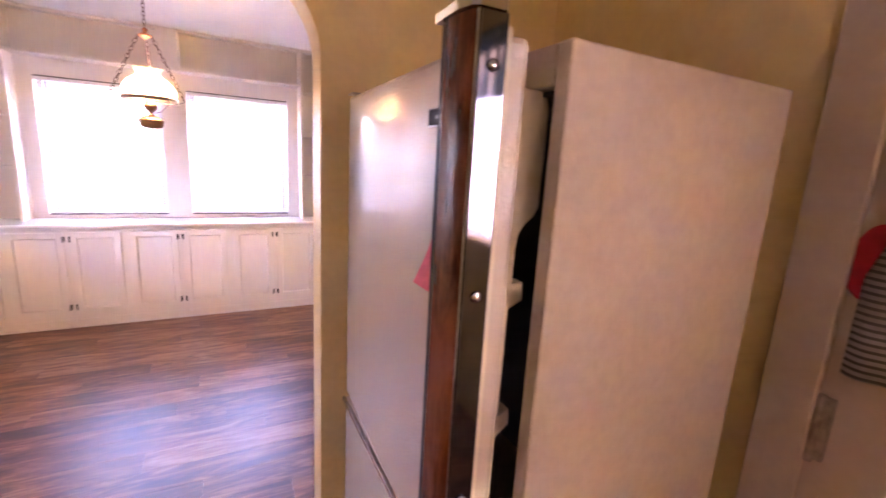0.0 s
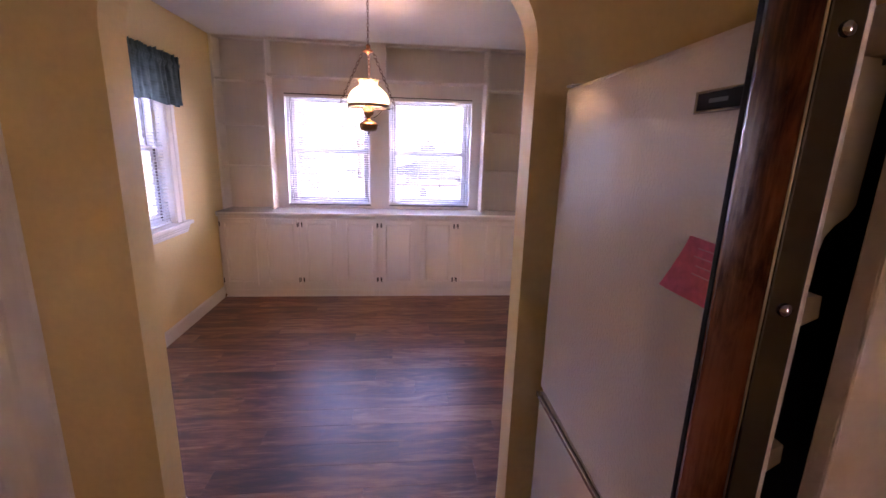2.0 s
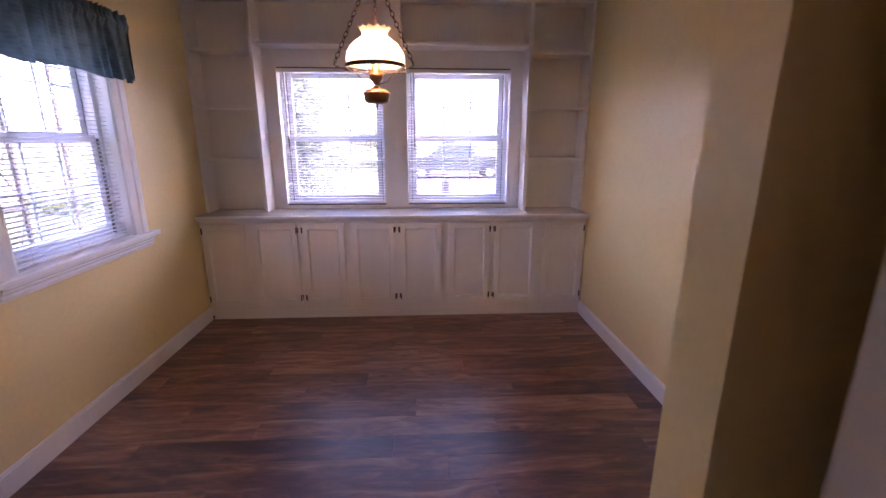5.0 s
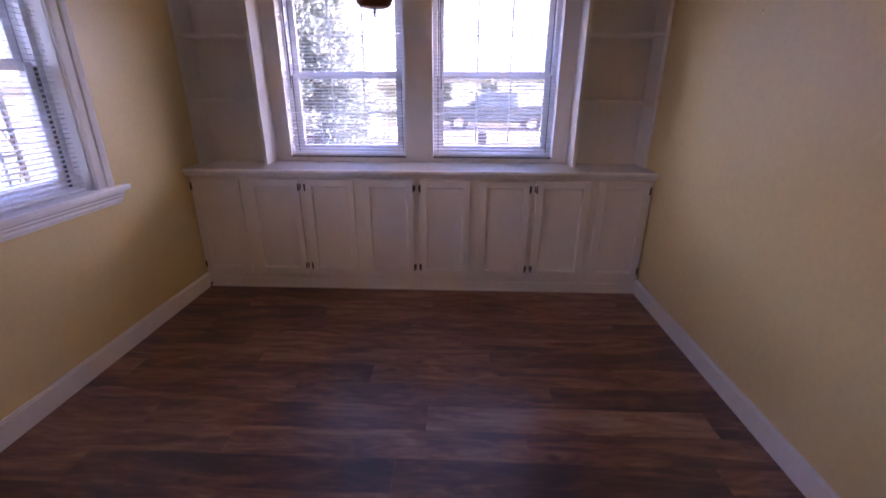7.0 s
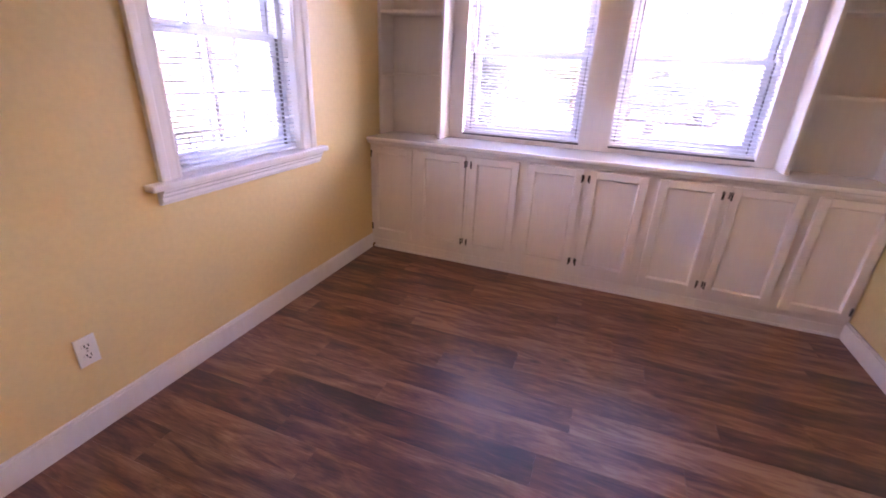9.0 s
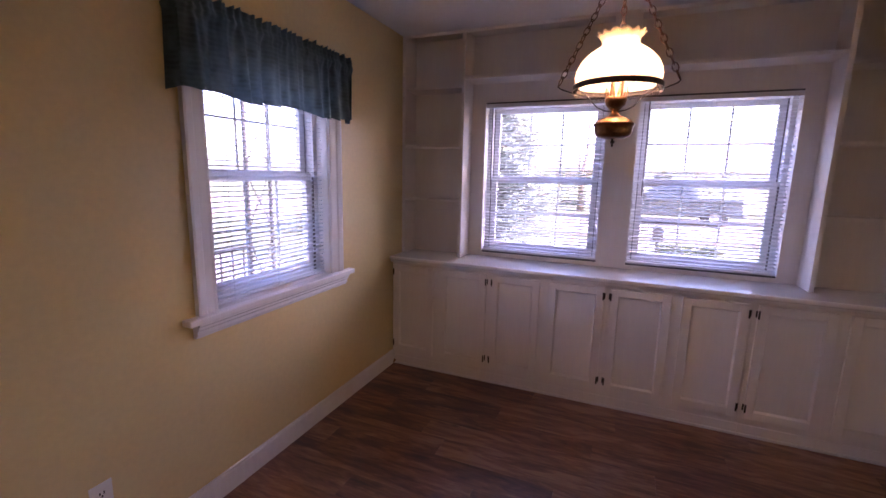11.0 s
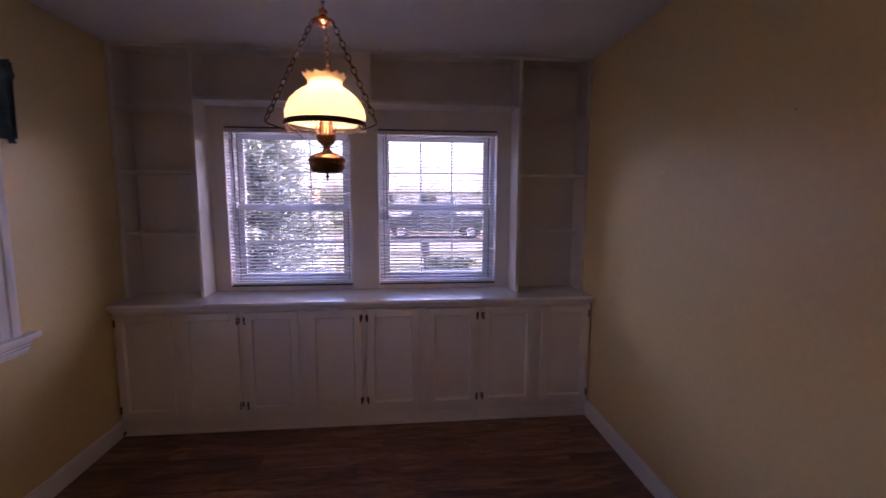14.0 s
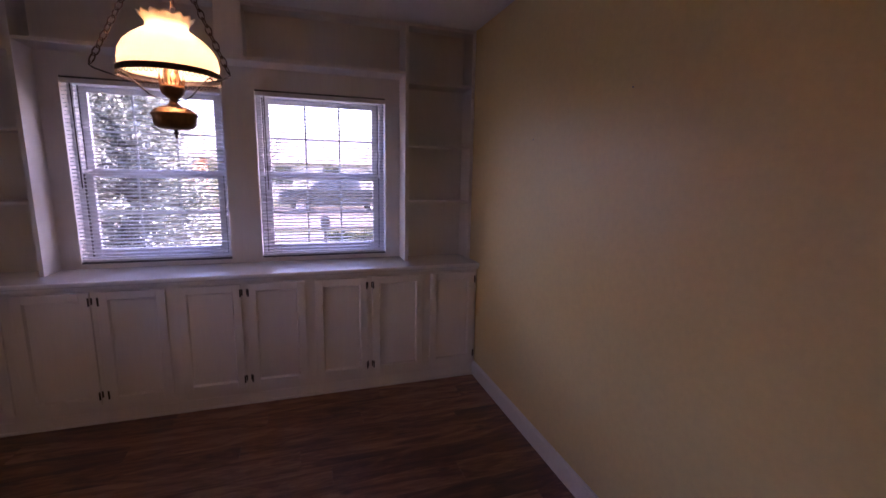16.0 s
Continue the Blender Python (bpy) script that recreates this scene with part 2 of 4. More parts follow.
# outdoors
M_GRASS = mat("winter_grass", (0.085, 0.082, 0.042), 0.95, var=0.35, scale=2.0, bump=0.6, bump_scale=50, tint=(0.048, 0.062, 0.024))
M_ROAD = mat("asphalt", (0.18, 0.155, 0.135), 0.9, var=0.2, scale=4, bump=0.4, bump_scale=120)
M_CONC = mat("concrete", (0.19, 0.172, 0.158), 0.9, var=0.15, scale=3, bump=0.3)
M_BARK = mat("bark", (0.12, 0.09, 0.07), 0.95, var=0.35, scale=18, bump=0.8, stretch=(1, 1, 0.3))
M_BRICK = mat("orange_brick", (0.44, 0.20, 0.12), 0.9, var=0.2, scale=20, bump=0.4)
M_SIDING = mat("pale_siding", (0.62, 0.60, 0.58), 0.7, var=0.08, scale=3)
M_ROOF = mat("grey_shingle", (0.34, 0.32, 0.31), 0.95, var=0.25, scale=12, bump=0.5)
M_DARKGLASS = mat("dark_window_glass", (0.03, 0.035, 0.04), 0.08, var=0.1)
M_CARPAINT = mat("grey_truck_paint", (0.05, 0.058, 0.066), 0.25, metal=0.3, var=0.05, coat=0.6)
M_TYRE = mat("tyre_rubber", (0.02, 0.02, 0.02), 0.85)
M_IRON = mat("painted_iron", (0.03, 0.027, 0.027), 0.5, var=0.3, scale=30)
M_HEDGE = mat("hedge_green", (0.06, 0.075, 0.03), 0.9, var=0.4, scale=8)
M_BADGETEXT = mat("dull_grey_print", (0.12, 0.115, 0.11), 0.6)
M_PLATE = mat("black_badge", (0.012, 0.011, 0.011), 0.65, spec=0.2)


def leaf_mat():
    m = bpy.data.materials.new("evergreen_leaf")
    m.use_nodes = True
    n, l = m.node_tree.nodes, m.node_tree.links
    b = n["Principled BSDF"]
    g = n.new("ShaderNodeNewGeometry")
    r = n.new("ShaderNodeValToRGB")
    r.color_ramp.elements[0].color = (0.17, 0.205, 0.18, 1)
    r.color_ramp.elements[1].color = (0.46, 0.50, 0.45, 1)
    l.new(g.outputs["Random Per Island"], r.inputs[0])
    l.new(r.outputs[0], b.inputs["Base Color"])
    b.inputs["Roughness"].default_value = 0.3
    return m


M_LEAF = leaf_mat()


# ---- building helpers ----
def mesh_of(name, bm, material, smooth=False):
    me = bpy.data.meshes.new(name)
    bm.normal_update()
    bm.to_mesh(me)
    bm.free()
    me.materials.append(material)
    if smooth:
        for p in me.polygons:
            p.use_smooth = True
    return me


def part(name, bm, material, parent=None, label="", smooth=False):
    ob = new(name, mesh_of(name, bm, material, smooth))
    if parent is not None:
        ob.parent = parent
    if label:
        ob["label"] = label
    return ob


def empty(name, place=(0, 0, 0), label="", category="", group="", kind=""):
    ob = new(name)
    ob.empty_display_size = 0.1
    ob.location = place
    return tagged(ob, label, category, group, kind)


def box(bm, x0, x1, y0, y1, z0, z1, bevel=0.0, seg=2):
    v = [bm.verts.new((x, y, z)) for x in (x0, x1) for y in (y0, y1) for z in (z0, z1)]
    faces = [bm.faces.new([v[i] for i in q]) for q in ((0, 1, 3, 2), (4, 6, 7, 5), (0, 4, 5, 1), (2, 3, 7, 6), (0, 2, 6, 4), (1, 5, 7, 3))]
    if bevel:
        ed = {e for f in faces for e in f.edges}
        bmesh.ops.bevel(bm, geom=list(ed), offset=bevel, segments=seg, affect='EDGES', profile=0.5)
    return bm


def boxes(*dims, bevel=0.0):
    bm = bmesh.new()
    for d in dims:
        box(bm, *d, bevel=bevel)
    return bm


def lathe(profile, n=32, bm=None, centre=(0, 0, 0), close=False):
    """Turns (radius, height) pairs round the upright axis."""
    bm = bm or bmesh.new()
    cx, cy, cz = centre
    rings = []
    for r, z in profile:
        if r < 1e-5:
            rings.append([bm.verts.new((cx, cy, cz + z))])
        else:
            rings.append([bm.verts.new((cx + r * math.cos(2 * math.pi * k / n), cy + r * math.sin(2 * math.pi * k / n), cz + z)) for k in range(n)])
    for a, b in zip(rings, rings[1:]):
        for k in range(n):
            k2 = (k + 1) % n
            if len(a) == 1 and len(b) > 1:
                bm.faces.new((a[0], b[k], b[k2]))
            elif len(b) == 1 and len(a) > 1:
                bm.faces.new((a[k], b[0], a[k2]))
            elif len(a) > 1:
                bm.faces.new((a[k], b[k], b[k2], a[k2]))
    bmesh.ops.recalc_face_normals(bm, faces=bm.faces[:])
    return bm


def tube(points, radius, n=8, bm=None, closed=False):
    """A round bar along points; radius a number or one for each point."""
    bm = bm or bmesh.new()
    pts = [Vector(p) for p in points]
    rad = radius if isinstance(radius, (list, tuple)) else [radius] * len(pts)
    rings = []
    for i, p in enumerate(pts):
        a = pts[i - 1] if (i or closed) else p
        b = pts[(i + 1) % len(pts)] if (i + 1 < len(pts) or closed) else p
        d = (b - a).normalized()
        u = d.cross(Vector((0, 0, 1)))
        if u.length < 1e-3:
            u = d.cross(Vector((1, 0, 0)))
        u.normalize()
        w = d.cross(u)
        rings.append([bm.verts.new(p + rad[i] * (math.cos(2 * math.pi * k / n) * u + math.sin(2 * math.pi * k / n) * w)) for k in range(n)])
    pairs = list(zip(rings, rings[1:]))
    if closed:
        pairs.append((rings[-1], rings[0]))
    for a, b in pairs:
        for k in range(n):
            bm.faces.new((a[k], a[(k + 1) % n], b[(k + 1) % n], b[k]))
    if not closed:
        bm.faces.new(rings[0][::-1])
        bm.faces.new(rings[-1])
    return bm


def prism(outline, lo, hi, axis, bm=None):
    """Pulls a closed outline of (a, b) pairs from lo to hi along an axis (0 x, 1 y, 2 z)."""
    bm = bm or bmesh.new()

    def at(p, h):
        q = [p[0], p[1]]
        q.insert(axis, h)
        return q
    a = [bm.verts.new(at(p, lo)) for p in outline]
    b = [bm.verts.new(at(p, hi)) for p in outline]
    k = len(outline)
    bm.faces.new(a)
    bm.faces.new(b[::-1])
    for i in range(k):
        bm.faces.new((a[i], b[i], b[(i + 1) % k], a[(i + 1) % k]))
    bmesh.ops.recalc_face_normals(bm, faces=bm.faces[:])
    return bm


# ---- large structure ----
W, H = 3.06, 2.44           # room width and ceiling height
YB = 0.33                   # window wall's inner face
YA0, YA1 = -2.83, -2.70     # wall with the arch
AX0, AX1 = 0.884, 2.152      # arch jambs
KX, KY = -0.55, -6.0        # far kitchen walls
WIN = [(0.59, 1.425), (1.615, 2.46)]
WZ0, WZ1 = 0.885, 1.985
LY0, LY1, LZ0, LZ1 = -1.532, -0.752, 0.868, 2.0
KWY0, KWY1, KWZ0, KWZ1 = -5.94, -5.14, 1.1, 2.05

# window wall (north): strips round the two openings
tagged(part("wall_north", boxes(
    (-0.2, WIN[0][0], YB, 0.55, 0, H), (WIN[0][1], WIN[1][0], YB, 0.55, 0, H), (WIN[1][1], W + 0.2, YB, 0.55, 0, H),
    (WIN[0][0], WIN[0][1], YB, 0.55, 0, WZ0), (WIN[1][0], WIN[1][1], YB, 0.55, 0, WZ0),
    (WIN[0][0], WIN[0][1], YB, 0.55, WZ1, H), (WIN[1][0], WIN[1][1], YB, 0.55, WZ1, H)), M_WHITE),
    "white painted outer wall with two window openings", "wall", kind="structure")
tagged(part("wall_west", boxes(
    (-0.2, 0, YA1, LY0, 0, H), (-0.2, 0, LY1, YB, 0, H), (-0.2, 0, LY0, LY1, 0, LZ0), (-0.2, 0, LY0, LY1, LZ1, H)), M_WALL),
    "pale yellow painted wall with a window", "wall", kind="structure")
# the box behind the kitchen door is an unseen fill against leaking sun
tagged(part("wall_east", boxes((W, W + 0.2, YA1, YB, 0, H), (W, W + 0.2, -3.87, YA1, 0, H), (W, W + 0.2, -4.67, -3.87, 2.04, H),
                               (W + 0.052, W + 0.2, -4.67, -3.87, 0, 2.04), (W, W + 0.2, KWY1, -4.67, 0, H), (W, W + 0.2, KY, KWY0, 0, H),
                               (W, W + 0.2, KWY0, KWY1, 0, KWZ0), (W, W + 0.2, KWY0, KWY1, KWZ1, H)), M_WALL),
    "pale yellow painted long wall", "wall", kind="structure")
R, ZS = 0.27, 1.80
arc_l = [(AX0 + R - R * math.cos(a), ZS + R * math.sin(a)) for a in [radians(9 * k) for k in range(11)]]
arc_r = [(AX1 - R + R * math.cos(a), ZS + R * math.sin(a)) for a in [radians(9 * k) for k in range(10, -1, -1)]]
outline = [(0.47, 0), (AX0, 0)] + arc_l + arc_r + [(AX1, 0), (W, 0), (W, H), (KX, H), (KX, 2.03), (0.47, 2.03)]
tagged(part("wall_arch", prism(outline, YA0, YA1, 1), M_WALL), "yellow painted wall with a round-cornered archway", "wall", kind="structure")
# unseen backing, added so that outdoor light can't leak round the side door
tagged(part("wall_behind_door", boxes((KX, 0.4695, YA0 + 0.052, YA1 - 0.001, 0, 2.0295)), M_WALL), "plain yellow backing added behind the side door to stop light", "wall", kind="structure")
tagged(part("wall_kitchen_west", boxes((KX - 0.15, KX, KY, YA1, 0, H)), M_WALL), "plain yellow kitchen wall", "wall", kind="structure")
tagged(part("wall_kitchen_south", boxes((KX - 0.15, W + 0.2, KY - 0.2, KY, 0, H)), M_WALL),
    "plain yellow kitchen wall", "wall", kind="structure")
tagged(part("ceiling", boxes((KX - 0.3, W + 0.3, KY - 0.3, 0.6, H, H + 0.2)), M_CEIL), "flat white painted ceiling", "ceiling", kind="structure")
floor_base = tagged(part("floor", boxes((KX - 0.15, W + 0.2, KY - 0.2, 0.55, -0.12, -0.006)), M_JOINT), "dark walnut plank floor", "floor", kind="structure")

BH = 0.110


def skirting(name, dims, parent=None):
    x0, x1, y0, y1 = dims
    bm = boxes((x0, x1, y0, y1, 0, BH - 0.012), bevel=0.002)
    ix, iy = (x1 - x0) * 0.3, (y1 - y0) * 0.3
    if x1 - x0 < y1 - y0:
        left = x0 < 1.5
        box(bm, x0 if left else x0 + ix, x1 - ix if left else x1, y0, y1, BH - 0.014, BH, bevel=0.003)
    else:
        box(bm, x0, x1, y0 + iy, y1 - iy, BH - 0.014, BH, bevel=0.003)
    return tagged(part(name, bm, M_WHITE), "white painted baseboard", "baseboard", kind="structure")


skirting("baseboard", (0, 0.016, YA1, -0.002))
skirting("baseboard", (W - 0.016, W, YA1, -0.002))
skirting("baseboard", (0.016, AX0 - 0.002, YA1, YA1 + 0.015))
skirting("baseboard", (AX1 + 0.002, W - 0.016, YA1, YA1 + 0.015))
skirting("baseboard", (AX1 + 0.004, W, YA0 - 0.015, YA0))
skirting("baseboard", (0.60, AX0 - 0.003, YA0 - 0.015, YA0))


# ---- windows ----
def window(name, m, width, height, label, cols=3, side=0.03):
    """A double-hung window, drawn from (0,0,0) at its lower corner; y runs outwards."""
    w = empty(name, label=label, category="window", kind="structure")
    w.matrix_world = m
    d0, d1 = 0.075, 0.17
    part("frame", boxes((0, side, d0, d1, 0, height), (width - side, width, d0, d1, 0, height), (side, width - side, d0, d1, 0, 0.03),
                        (side, width - side, d0, d1, height - 0.03, height), bevel=0.002), M_VINYL, w)
    part("track", boxes((side, side + 0.008, d0 + 0.055, d0 + 0.075, height * 0.5, height - 0.03),
                        (width - side - 0.008, width - side, d0 + 0.055, d0 + 0.075, height * 0.5, height - 0.03),
                        (side, side + 0.006, d0 + 0.002, d0 + 0.016, 0.03, height * 0.5), (width - side - 0.006, width - side, d0 + 0.002, d0 + 0.016, 0.03, height * 0.5)),
         M_TRACK, w, "dark side track")
    mid = height * 0.485
    for sash, y0, z0, z1 in (("lower_sash", d0 + 0.018, 0.03, mid + 0.035), ("upper_sash", d0 + 0.055, mid, height - 0.03)):
        x0, x1, y1, s = side + 0.002, width - side - 0.002, y0 + 0.032, 0.042
        bm = boxes((x0, x0 + s, y0, y1, z0, z1), (x1 - s, x1, y0, y1, z0, z1), (x0 + s, x1 - s, y0, y1, z0, z0 + s + 0.006),
                   (x0 + s, x1 - s, y0, y1, z1 - s + 0.006, z1), bevel=0.003)
        sash_ob = part(sash, bm, M_VINYL, w)
        ga, gb, za, zb = x0 + s, x1 - s, z0 + s + 0.006, z1 - s + 0.006
        pane = part("pane", boxes((ga - 0.005, gb + 0.005, y0 + 0.013, y0 + 0.017, za - 0.005, zb + 0.005)), M_GLASS, sash_ob, "clear glass pane")
        pane.visible_shadow = False
        for k in range(1, cols):
            x = ga + (gb - ga) * k / cols
            part("muntin", boxes((x - 0.006, x + 0.006, y0 + 0.018, y0 + 0.024, za, zb)), M_VINYL, sash_ob)
        part("muntin", boxes((ga, gb, y0 + 0.0245, y0 + 0.0275, (za + zb) / 2 - 0.006, (za + zb) / 2 + 0.006)), M_VINYL, sash_ob)
        if sash == "lower_sash":
            for fx in (0.3, 0.7):
                part("sash_lock", boxes((width * fx - 0.02, width * fx + 0.02, y0 + 0.001, y0 + 0.026, z1 + 0.0005, z1 + 0.012), bevel=0.003), M_VINYL, sash_ob)
    return w


def slat_mesh(width):
    bm = bmesh.new()
    n, sw = 4, 0.0245
    a = []
    for x in (0, width):
        a.append([bm.verts.new((x, (k / n - 0.5) * sw, 0.0022 * (1 - (2 * k / n - 1) ** 2))) for k in range(n + 1)])
    for k in range(n):
        bm.faces.new((a[0][k], a[1][k], a[1][k + 1], a[0][k + 1]))
    ex = bmesh.ops.extrude_face_region(bm, geom=bm.faces[:])
    for v in ex["geom"]:
        if isinstance(v, bmesh.types.BMVert):
            v.co.z -= 0.0007
    bmesh.ops.recalc_face_normals(bm, faces=bm.faces[:])
    return mesh_of("slat", bm, M_SLAT, True)


def blind(m, width, height, label, tilt=4, wand=True):
    b = empty("window_blind", label=label, category="window blind", group="mini blinds in the windows")
    b.matrix_world = m
    part("head_rail", boxes((0.002, width - 0.002, 0.012, 0.040, height - 0.028, height - 0.001), bevel=0.002), M_VINYL, b)
    part("bottom_rail", boxes((0.006, width - 0.006, 0.014, 0.038, 0.004, 0.018), bevel=0.004), M_VINYL, b)
    me = slat_mesh(width - 0.014)
    pitch = 0.0222
    z = 0.03
    rnd = random.Random(5)
    while z < height - 0.04:
        s = new("slat", me)
        s.parent = b
        s.matrix_local = pose(0.007, 0.026, z, tilt + rnd.uniform(-2.0, 2.0), rnd.uniform(-0.12, 0.12), 0)
        z += pitch
    for fx in (0.14, 0.5, 0.86):
        bm = bmesh.new()
        for y in (0.0125, 0.0395):
            tube([(width * fx, y, 0.01), (width * fx, y, height - 0.03)], 0.0009, 5, bm)
        part("ladder_cord", bm, M_CORD, b)
    if wand:
        part("tilt_wand", tube([(0.055, 0.006, height - 0.03), (0.058, 0.002, height * 0.42)], 0.0035, 8), M_TRACK, b, "slim dark tilt wand")
    return b


for k, (x0, x1) in enumerate(WIN):
    window("window_%d" % (k + 1), pose(x0, YB, WZ0), x1 - x0, WZ1 - WZ0, "white vinyl double-hung window with grilles")
    blind(pose(x0 + 0.0015, YB - 0.026, WZ0 + 0.011), x1 - x0 - 0.003, WZ1 - WZ0 - 0.022, "white aluminium mini blind lowered with open slats", tilt=12)
    # dark strips laid in the blind's end gaps in place of their shade
    tagged(part("trim", boxes((x0 + 0.001, x1 - 0.001, YB - 0.004, YB + 0.03, WZ1 - 0.0105, WZ1 - 0.0005), bevel=0.001), M_TRACK), "dark strip in place of the shadow gap over the blind", "trim", kind="structure")
    tagged(part("trim", boxes((x0 + 0.001, x1 - 0.001, YB - 0.004, YB + 0.03, WZ0 + 0.0005, WZ0 + 0.0105), bevel=0.001), M_TRACK), "dark strip in place of the shadow gap under the blind", "trim", kind="structure")
west = pose(0, LY0, LZ0, 0, 0, 90)
window("window_3", west, LY1 - LY0, LZ1 - LZ0, "white vinyl double-hung window in the yellow wall", side=0.035)
blind(pose(0, LY0 + 0.012, LZ0 + 0.005, 0, 0, 90) @ pose(0, 0.012, 0), LY1 - LY0 - 0.024, LZ1 - LZ0 - 0.008, "white aluminium mini blind lowered with open slats", tilt=7, wand=False)
window("window_4", pose(W, KWY1, KWZ0, 0, 0, -90), KWY1 - KWY0, KWZ1 - KWZ0, "white kitchen window seen in the chrome handle")

blind(pose(W - 0.004, KWY1 - 0.002, KWZ0 + 0.006, 0, 0, -90), KWY1 - KWY0 - 0.004, KWZ1 - KWZ0 - 0.01, "white aluminium mini blind over the kitchen window", tilt=-32, wand=False)

# casing, stool and apron of the west window
cs = empty("window_casing", (0, 0, 0), "white moulded casing with stool and apron round the window", "window casing", kind="structure")


def casing_profile(w):
    return [(0, 0), (0, 0.010), (0.012, 0.014), (0.02, 0.012), (w * 0.55, 0.014), (w * 0.62, 0.02), (w * 0.9, 0.024), (w, 0.022), (w, 0)]


for y, sgn in ((LY0, -1), (LY1, 1)):
    prof = [(x, y + sgn * d) for d, x in casing_profile(0.1)]
    part("side_casing", prism(prof, LZ0 + 0.002, LZ1 + 0.1, 2), M_WHITE, cs)
part("head_casing", prism([(x, LZ1 + d) for d, x in casing_profile(0.1)], LY0, LY1, 1), M_WHITE, cs)
part("stool", boxes((0.0005, 0.052, LY0 - 0.163, LY1 + 0.175, LZ0 - 0.024, LZ0 + 0.004), bevel=0.006), M_WHITE, cs)
for y0, y1 in ((LY0 + 0.0005, LY0 + 0.005), (LY1 - 0.005, LY1 - 0.0005)):
    part("jamb_liner", boxes((-0.074, -0.0005, y0, y1, LZ0 + 0.0045, LZ1 - 0.0055)), M_WHITE, cs)
part("head_liner", boxes((-0.074, -0.0005, LY0 + 0.0005, LY1 - 0.0005, LZ1 - 0.005, LZ1 - 0.0005)), M_WHITE, cs)
part("inner_sill", boxes((-0.074, 0.0, LY0 + 0.001, LY1 - 0.001, LZ0 + 0.0005, LZ0 + 0.004)), M_WHITE, cs)
apron = [(0, LZ0 - 0.088), (0.016, LZ0 - 0.088), (0.018, LZ0 - 0.078), (0.025, LZ0 - 0.074), (0.025, LZ0 - 0.058), (0.034, LZ0 - 0.050), (0.034, LZ0 - 0.040), (0.044, LZ0 - 0.031), (0.044, LZ0 - 0.0245), (0, LZ0 - 0.0245)]
part("apron", prism(apron, LY0 - 0.116, LY1 + 0.13, 1), M_WHITE, cs)

# ---- built-in cupboards, counter and shelves ----
DOORS = [(0.015, 0.341, 0), (0.396, 0.744, 1), (0.780, 1.109, 0), (1.167, 1.509, 1), (1.545, 1.881, 0), (1.941, 2.273, 1), (2.309, 2.659, 0), (2.711, 3.042, 1)]
UNITS = [(0.0, 0.762), (0.762, 1.527), (1.527, 2.291), (2.291, W)]
DZ0, DZ1 = 0.115, 0.790


def cupboard_door(parent, x0, x1, hinge_right):
    f, r = 0.022, 0.047
    bm = boxes((x0, x0 + r, -f, -0.001, DZ0, DZ1), (x1 - r, x1, -f, -0.001, DZ0, DZ1), (x0 + r, x1 - r, -f, -0.001, DZ0, DZ0 + r),
               (x0 + r, x1 - r, -f, -0.001, DZ1 - r, DZ1), bevel=0.0025)
    d = part("door", bm, M_CAB, parent)
    a, b, c, e = x0 + r, x1 - r, DZ0 + r, DZ1 - r
    s, yo, yi = 0.006, -f + 0.003, -0.004
    pb = bmesh.new()
    o = [pb.verts.new(p) for p in ((a, yo, c), (b, yo, c), (b, yo, e), (a, yo, e))]
    i = [pb.verts.new(p) for p in ((a + s, yi, c + s), (b - s, yi, c + s), (b - s, yi, e - s), (a + s, yi, e - s))]
    bk = [pb.verts.new((v.co.x, -0.002, v.co.z)) for v in o]
    pb.faces.new(i)
    pb.faces.new(bk[::-1])
    for k in range(4):
        pb.faces.new((o[k], o[(k + 1) % 4], i[(k + 1) % 4], i[k]))
        pb.faces.new((bk[k], bk[(k + 1) % 4], o[(k + 1) % 4], o[k]))
    bmesh.ops.recalc_face_normals(pb, faces=pb.faces[:])
    part("door_panel", pb, M_CAB, d)
    for z in (0.178, 0.737):
        hx = x1 - 0.004 if hinge_right else x0 + 0.004
        hb = tube([(hx, -f - 0.002, z - 0.024), (hx, -f - 0.002, z + 0.024)], 0.0048, 8)
        sg = 1 if hinge_right else -1
        box(hb, min(hx, hx + sg * 0.012), max(hx, hx + sg * 0.012), -f + 0.0145, -f + 0.0185, z - 0.019, z + 0.019)
        part("hinge", hb, M_DARKMETAL, d, "small dark metal hinge")


for u, (x0, x1) in enumerate(UNITS):
    c = empty("base_cabinet", ((x0 + x1) / 2, 0.1, 0), "white painted built-in base cabinet with two panelled doors", "cabinet", "built-in cabinets under the windows")
    shift = Matrix.Translation((-(x0 + x1) / 2, -0.1, 0))
    made = []
    e = 0.0 if u == 0 else 0.0006
    carc = boxes((x0 + e, x1, 0.0, 0.31, 0.07, 0.826))
    made.append(part("carcass", carc, M_CAB, c))
    made.append(part("plinth", boxes((x0 + e, x1, -0.004, 0.3, 0.0, 0.0695), bevel=0.002), M_CAB, c))
    made.append(part("shoe_moulding", boxes((x0 + e, x1, -0.017, -0.0045, 0.0, 0.018), bevel=0.005), M_WHITE, c))
    before = set(scene.objects)
    for d0, d1, hr in DOORS[2 * u:2 * u + 2]:
        cupboard_door(c, d0, d1, hr)
    made += [o for o in scene.objects if o not in before and o.parent == c]
    for o in made:
        o.matrix_local = shift

